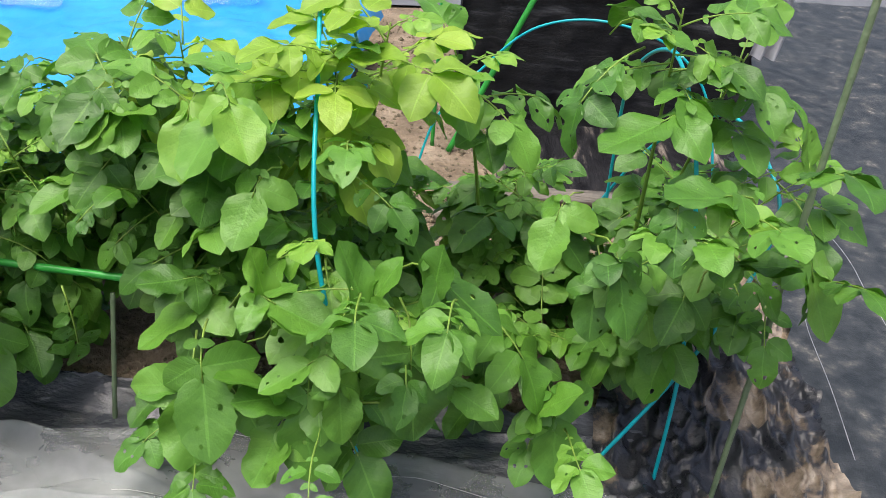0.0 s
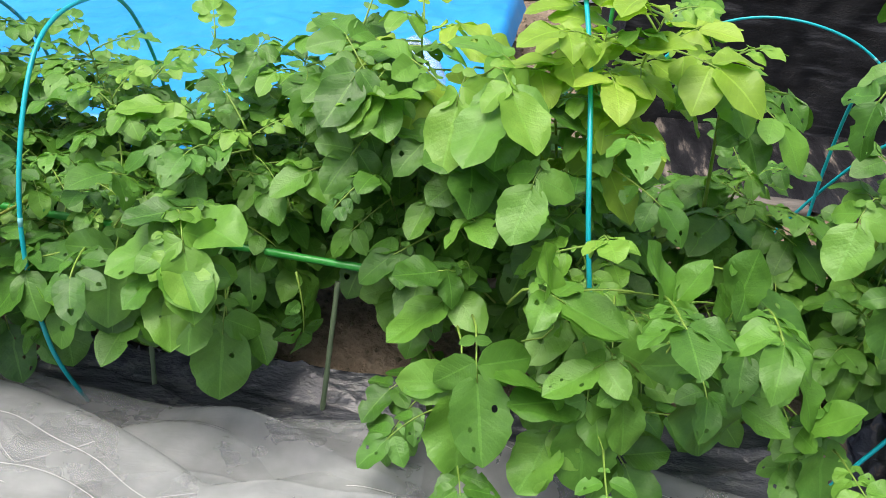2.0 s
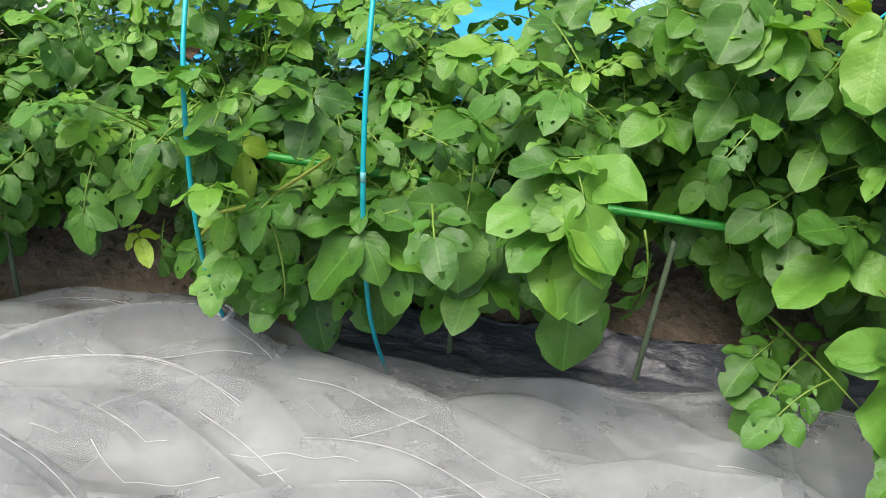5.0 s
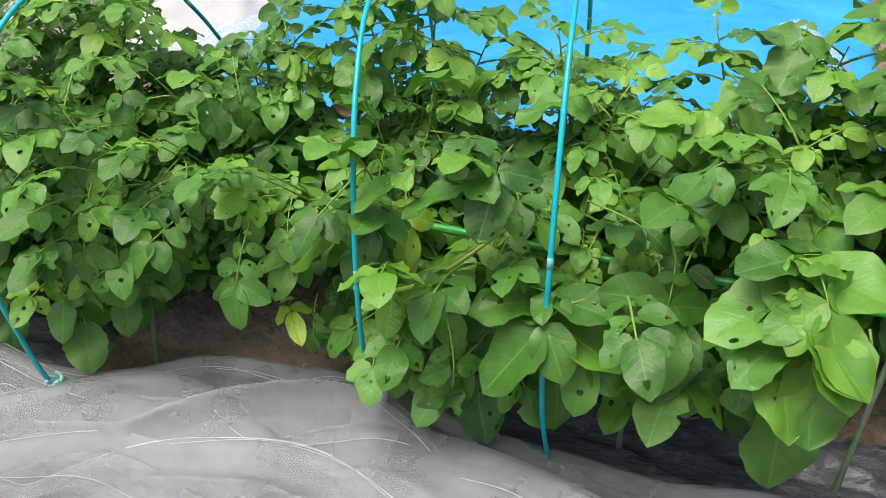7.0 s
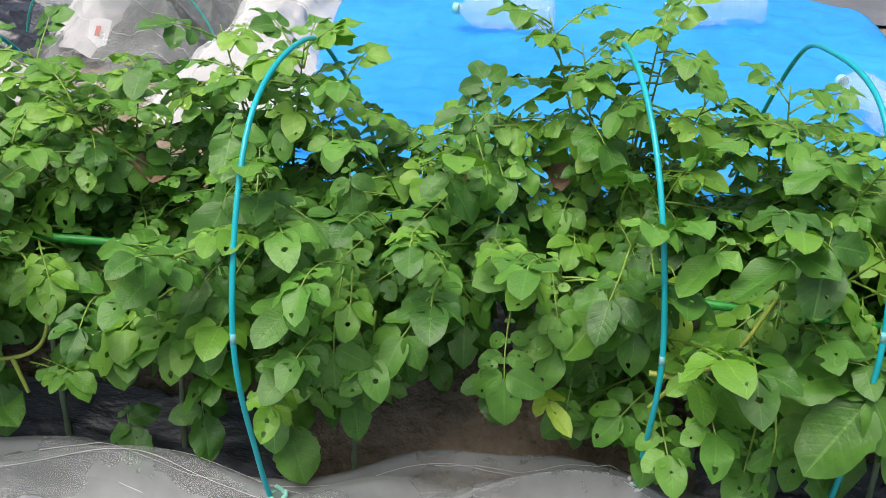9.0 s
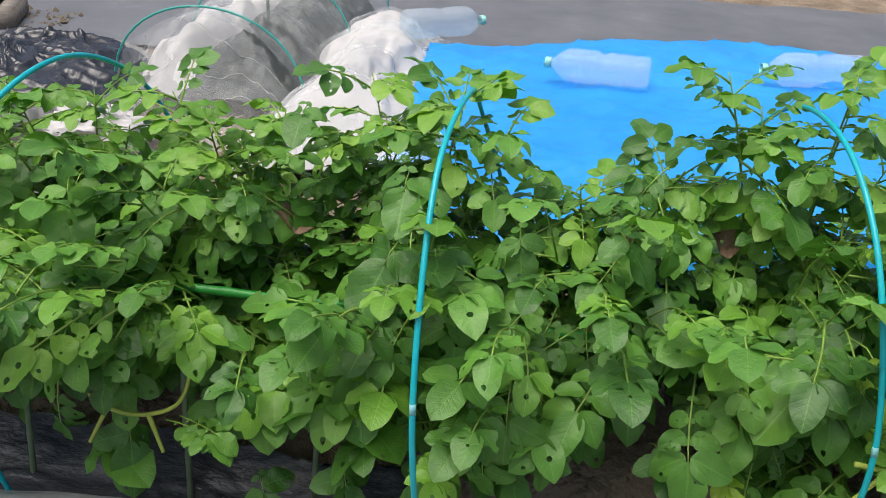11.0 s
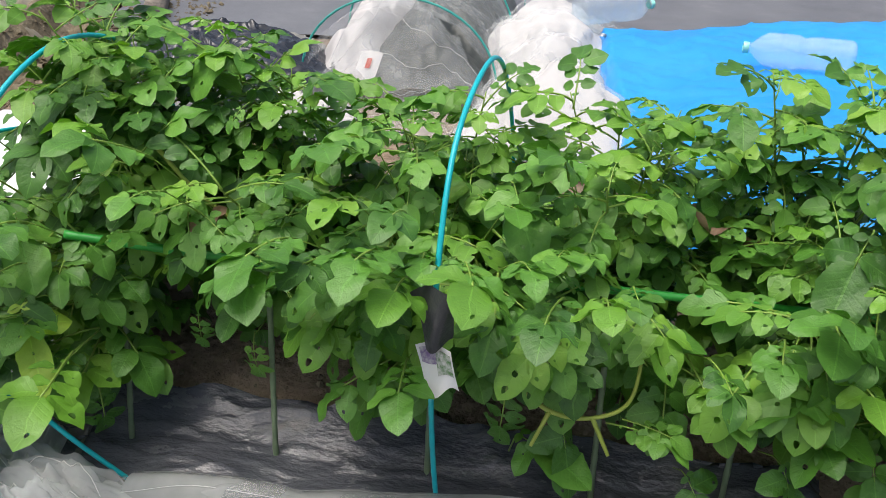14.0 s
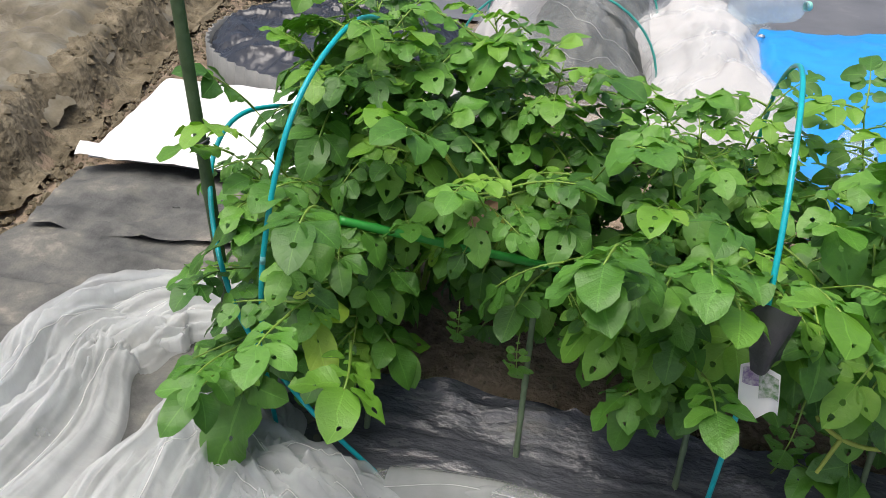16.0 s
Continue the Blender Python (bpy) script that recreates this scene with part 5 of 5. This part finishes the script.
hung([("B", (-0.41, -0.12, 0.56), (-0.43, -0.16, 0.50)), ("B", (-0.40, -0.18, 0.26), (-0.44, -0.21, 0.23)), ("B", (-0.40, -0.19, 0.28), (-0.35, -0.21, 0.34)),
      ("E", (-0.38, -0.19, 0.26), (-0.36, -0.23, 0.16)), ("E", (-0.35, -0.16, 0.48), (-0.35, -0.19, 0.41)), ("E", (-0.33, -0.20, 0.53), (-0.31, -0.25, 0.46)),
      ("B", (-0.29, 0.08, 0.77), (-0.23, 0.04, 0.75)), ("T", (-0.29, 0.08, 0.74), (-0.46, -0.02, 0.68)), ("E", (-0.28, -0.22, 0.62), (-0.28, -0.26, 0.57)),
      ("B", (-0.27, -0.02, 0.67), (-0.36, -0.07, 0.64)), ("B", (-0.21, -0.18, 0.63), (-0.14, -0.22, 0.61)), ("B", (-0.21, -0.17, 0.64), (-0.30, -0.21, 0.65)),
      ("B", (-0.20, 0.05, 0.74), (-0.15, 0.00, 0.71)), ("B", (-0.17, -0.17, 0.54), (-0.10, -0.20, 0.56)), ("B", (-0.09, -0.10, 0.66), (-0.10, -0.08, 0.71))])
hung([("B", (-0.17, -0.17, 0.54), (-0.10, -0.20, 0.56)), ("B", (-0.09, -0.10, 0.66), (-0.10, -0.08, 0.71)), ("B", (-0.06, -0.15, 0.52), (-0.03, -0.19, 0.44))])


# ---- bare stems between the leaves ----
def bare_stems():
    for runs in ([[(-2.72, -0.05, 0.25), (-2.665, -0.06, 0.215), (-2.61, -0.06, 0.212), (-2.565, -0.05, 0.24), (-2.555, -0.02, 0.32)], [(-2.665, -0.06, 0.215), (-2.685, -0.08, 0.17)], [(-2.61, -0.06, 0.212), (-2.585, -0.08, 0.17)]],
                 [[(-1.77, -0.10, 0.315), (-1.73, -0.10, 0.315), (-1.67, -0.07, 0.33), (-1.60, 0.03, 0.35)], [(-1.73, -0.10, 0.315), (-1.765, -0.11, 0.27)]],
                                  [[(-3.24, 0.10, 0.46), (-3.19, 0.10, 0.40), (-3.09, 0.12, 0.30)]]):
        root = min(PLANTS, key=lambda o: abs(o.location.x - runs[0][-1][0]))
        for run in runs:
            pts = [p - root.location for p in smooth_path(run, 8)]
            part("stem", tube_bm(pts, [0.0034 - 0.0010 * i / len(pts) for i in range(len(pts))], 8), BARE_STEM, root)


bare_stems()


# ---- tag on a hoop ----
def hoop_tag():
    root = empty("plant_label", (-2.817, -0.142, 0.430))
    dark = lambda u, v: (-0.02 + 0.05 * u + 0.02 * v * (1 - u), -0.008 + 0.012 * math.sin(u * 5 + v * 3), -0.075 * v + 0.012 * u)
    part("dark_wrap", sheet_bm(dark, 12, 14), DARKTAG, root, "dark grey plastic wrap")
    white = lambda u, v: (-0.012 + 0.042 * u + 0.012 * v, -0.010 + 0.008 * math.sin(u * 4 + v * 2), -0.068 - 0.062 * v - 0.012 * math.sin(u * 6) * v)
    part("white_film", sheet_bm(white, 12, 14), BAG, root, "white printed label film")
    lift = lambda f, u0, u1, v0, v1: (lambda u, v: tuple(Vector(f(u0 + (u1 - u0) * u, v0 + (v1 - v0) * v)) + Vector((0, -0.0015, 0))))
    for tone, box in (((0.22, 0.15, 0.30), (0.08, 0.5, 0.06, 0.40)), ((0.08, 0.20, 0.06), (0.5, 0.96, 0.10, 0.62))):
        part("printed_patch", sheet_bm(lift(white, *box), 8, 8), noisy("print_" + str(int(tone[1] * 100)), [(0.38, tone), (0.62, (0.6, 0.6, 0.6))], 120, 0.5, 0.0), root, "faded printed picture")
    tagged(root, "torn plant label tied to a turquoise hoop", "plant label")


hoop_tag()


# ---- end pole, clips and small things ----
tall_pole((-0.07, -0.10, 0), (-0.075, -0.10, 1.0), 0.0047, PALE_STAKE, "dark green plastic-coated pole standing at the bed end")


def seam(pts):
    root = empty("seam_thread", pts[0])
    path = [p - root.location for p in smooth_path(pts, 12)]
    part("thread", tube_bm(path, 0.0008, 5), CLOTH, root)
    tagged(root, "pale seam thread along the black weed mat", "thread")


seam([(0.36, 1.3, 0.045), (0.45, 0.79, 0.042), (0.445, 0.55, 0.042), (0.44, 0.40, 0.04), (0.42, 0.1, 0.04)])
seam([(0.27, 0.48, 0.045), (0.25, 0.38, 0.045), (0.235, 0.2, 0.045), (0.21, 0.0, 0.045)])


def clip(at, mat, label):
    root = empty("net_clip", at)
    for k in range(5):
        a = 2.4 * k
        pts = [Vector((0.012 * math.cos(a + j * 0.7) * (0.4 + 0.12 * j), 0.012 * math.sin(a + j * 0.7), -0.012 + 0.006 * j)) for j in range(6)]
        part("loop", tube_bm(smooth_path(pts, 4), 0.0028, 6), mat, root)
    tagged(root, label, "net clip")


clip((-2.224, -0.150, 0.085), CAPM, "mint green clip holding net to a hoop")
clip((-1.752, -0.075, 0.10), THREAD, "white string knot tying net to a hoop")


def pole_ring():
    root = empty("wire_tie", (-3.532, 0.0, 0.44))
    for dz in (0.0, 0.005):
        pts = [(0.0105 * math.cos(a), 0.0105 * math.sin(a), dz + 0.006 * math.cos(a)) for a in [k * math.pi / 8 for k in range(17)]]
        part("loop", tube_bm(pts, 0.0018, 6, False), DARKTAG, root)
    part("twisted_end", tube_bm([(-0.010, -0.002, 0.0), (-0.016, -0.006, 0.003), (-0.022, -0.006, -0.002)], 0.0018, 6), DARKTAG, root)
    tagged(root, "dark wire tie looped round the end pole", "wire tie")


pole_ring()


def bunched_net():
    def fn(u, v):
        a, b = 2 * math.pi * u, math.pi * v
        r = 0.10 * (1 + 0.35 * fbm(math.cos(a) * 1.5 + 3, math.sin(a) * 1.5, b, 3)) + 0.035 * (1 - min(1.0, 2 * abs(fbm(math.cos(a) * 3, math.sin(a) * 3, b * 2, 2)))) ** 2
        return (-3.36 + r * math.sin(b) * math.cos(a) * 1.3, 1.20 + r * math.sin(b) * math.sin(a) * 0.8, max(0.008, 0.05 + 0.75 * r * math.cos(b)))

    tagged(part("bunched_net", sheet_bm(fn, 70, 50), ROLL), "crumpled white netting bunched behind the plants", "netting")


bunched_net()


def packet():
    root = empty("seed_packet", (-3.32, 1.66, 0.03))
    part("body", sheet_bm(lambda u, v: (-0.035 + 0.07 * u + 0.03 * v, 0.03 * v, 0.10 * v + 0.006 * math.sin(math.pi * u)), 10, 12), BAG, root)
    part("red_patch", sheet_bm(lambda u, v: (-0.006 + 0.016 * u + 0.03 * (0.45 + 0.3 * v), 0.03 * (0.45 + 0.3 * v) - 0.004, 0.10 * (0.45 + 0.3 * v) + 0.009), 4, 4),
         noisy("red_print", [(0.3, (0.6, 0.06, 0.04)), (0.7, (0.7, 0.12, 0.06))], 10, 0.5, 0.1), root, "red printed patch")
    tagged(root, "small white seed packet standing inside the net tunnel", "seed packet")


packet()

DRY_LEAF = noisy("dry_leaf", [(0.3, (0.22, 0.13, 0.075)), (0.7, (0.38, 0.26, 0.17))], 20, 0.8, 0.4)


def dry_leaf(at, size, turn):
    bm = bmesh.new()
    uvl = bm.loops.layers.uv.new("UVMap")
    rng = random.Random(int(turn * 100))
    leaflet(bm, uvl, Matrix.Rotation(turn, 4, "Z") @ Matrix.Rotation(-0.4, 4, "Y"), size, size * 0.7, 0.7, -0.3, 0.5, 1, rng)
    ob = part("dead_leaf", bm, DRY_LEAF)
    ob.location = at
    tagged(ob, "curled brown dead leaf caught among green leaves", "dead leaf", "dead leaves")


for k, (x, y, z) in enumerate([(-2.05, 0.20, 0.37), (-1.88, 0.20, 0.40), (-2.45, 0.18, 0.37), (-2.42, 0.22, 0.33), (-3.18, 0.05, 0.34), (-0.95, 0.55, 0.12), (-1.15, 0.6, 0.11), (-0.55, 0.62, 0.09)]):
    dry_leaf((x, y, z), 0.055 + 0.01 * (k % 3), k * 1.7 + 0.3)


def clods():
    """Crumbs and pebbles of soil."""
    rng = random.Random(17)
    verts, faces = [], []
    for k in range(10500):
        if k > 6500:
            x, y = rng.uniform(-4.75, -4.12), rng.uniform(-0.2, 2.6)
        elif k % 7 == 0:
            x, y = rng.uniform(-4.05, -3.55), rng.uniform(-0.3, 0.62)
        elif k % 3:
            x, y = rng.uniform(-3.5, -0.1), rng.uniform(0.06, 0.95)
        elif k % 2:
            x, y = rng.uniform(-5.2, -4.15), rng.uniform(-0.2, 2.4)
        else:
            x, y = rng.uniform(-0.85, -0.4), rng.uniform(0.7, 2.4)
        r = rng.uniform(0.002, 0.008) * (1.6 if rng.random() < 0.1 else 1) * (1.7 if x < -4.1 and rng.random() < 0.5 else 1)
        z = ground_z(x, y) + r * 0.3 + (0.012 if x < -4.1 else 0)
        n = len(verts)
        for dx, dy, dz in ((1, 0, 0), (-1, 0, 0), (0, 1, 0), (0, -1, 0), (0, 0, 1), (0, 0, -1)):
            j = rng.uniform(0.6, 1.2)
            verts.append((x + dx * r * j, y + dy * r * j, z + dz * r * j * 0.8))
        for f in ((0, 2, 4), (2, 1, 4), (1, 3, 4), (3, 0, 4), (2, 0, 5), (1, 2, 5), (3, 1, 5), (0, 3, 5)):
            faces.append(tuple(n + i for i in f))
    me = bpy.data.meshes.new("soil_crumb")
    me.from_pydata(verts, [], faces)
    me.materials.append(DRY_SOIL)
    tagged(new("soil_crumb", me), "loose brown soil crumbs scattered over the ground", "soil", kind="stuff")


clods()
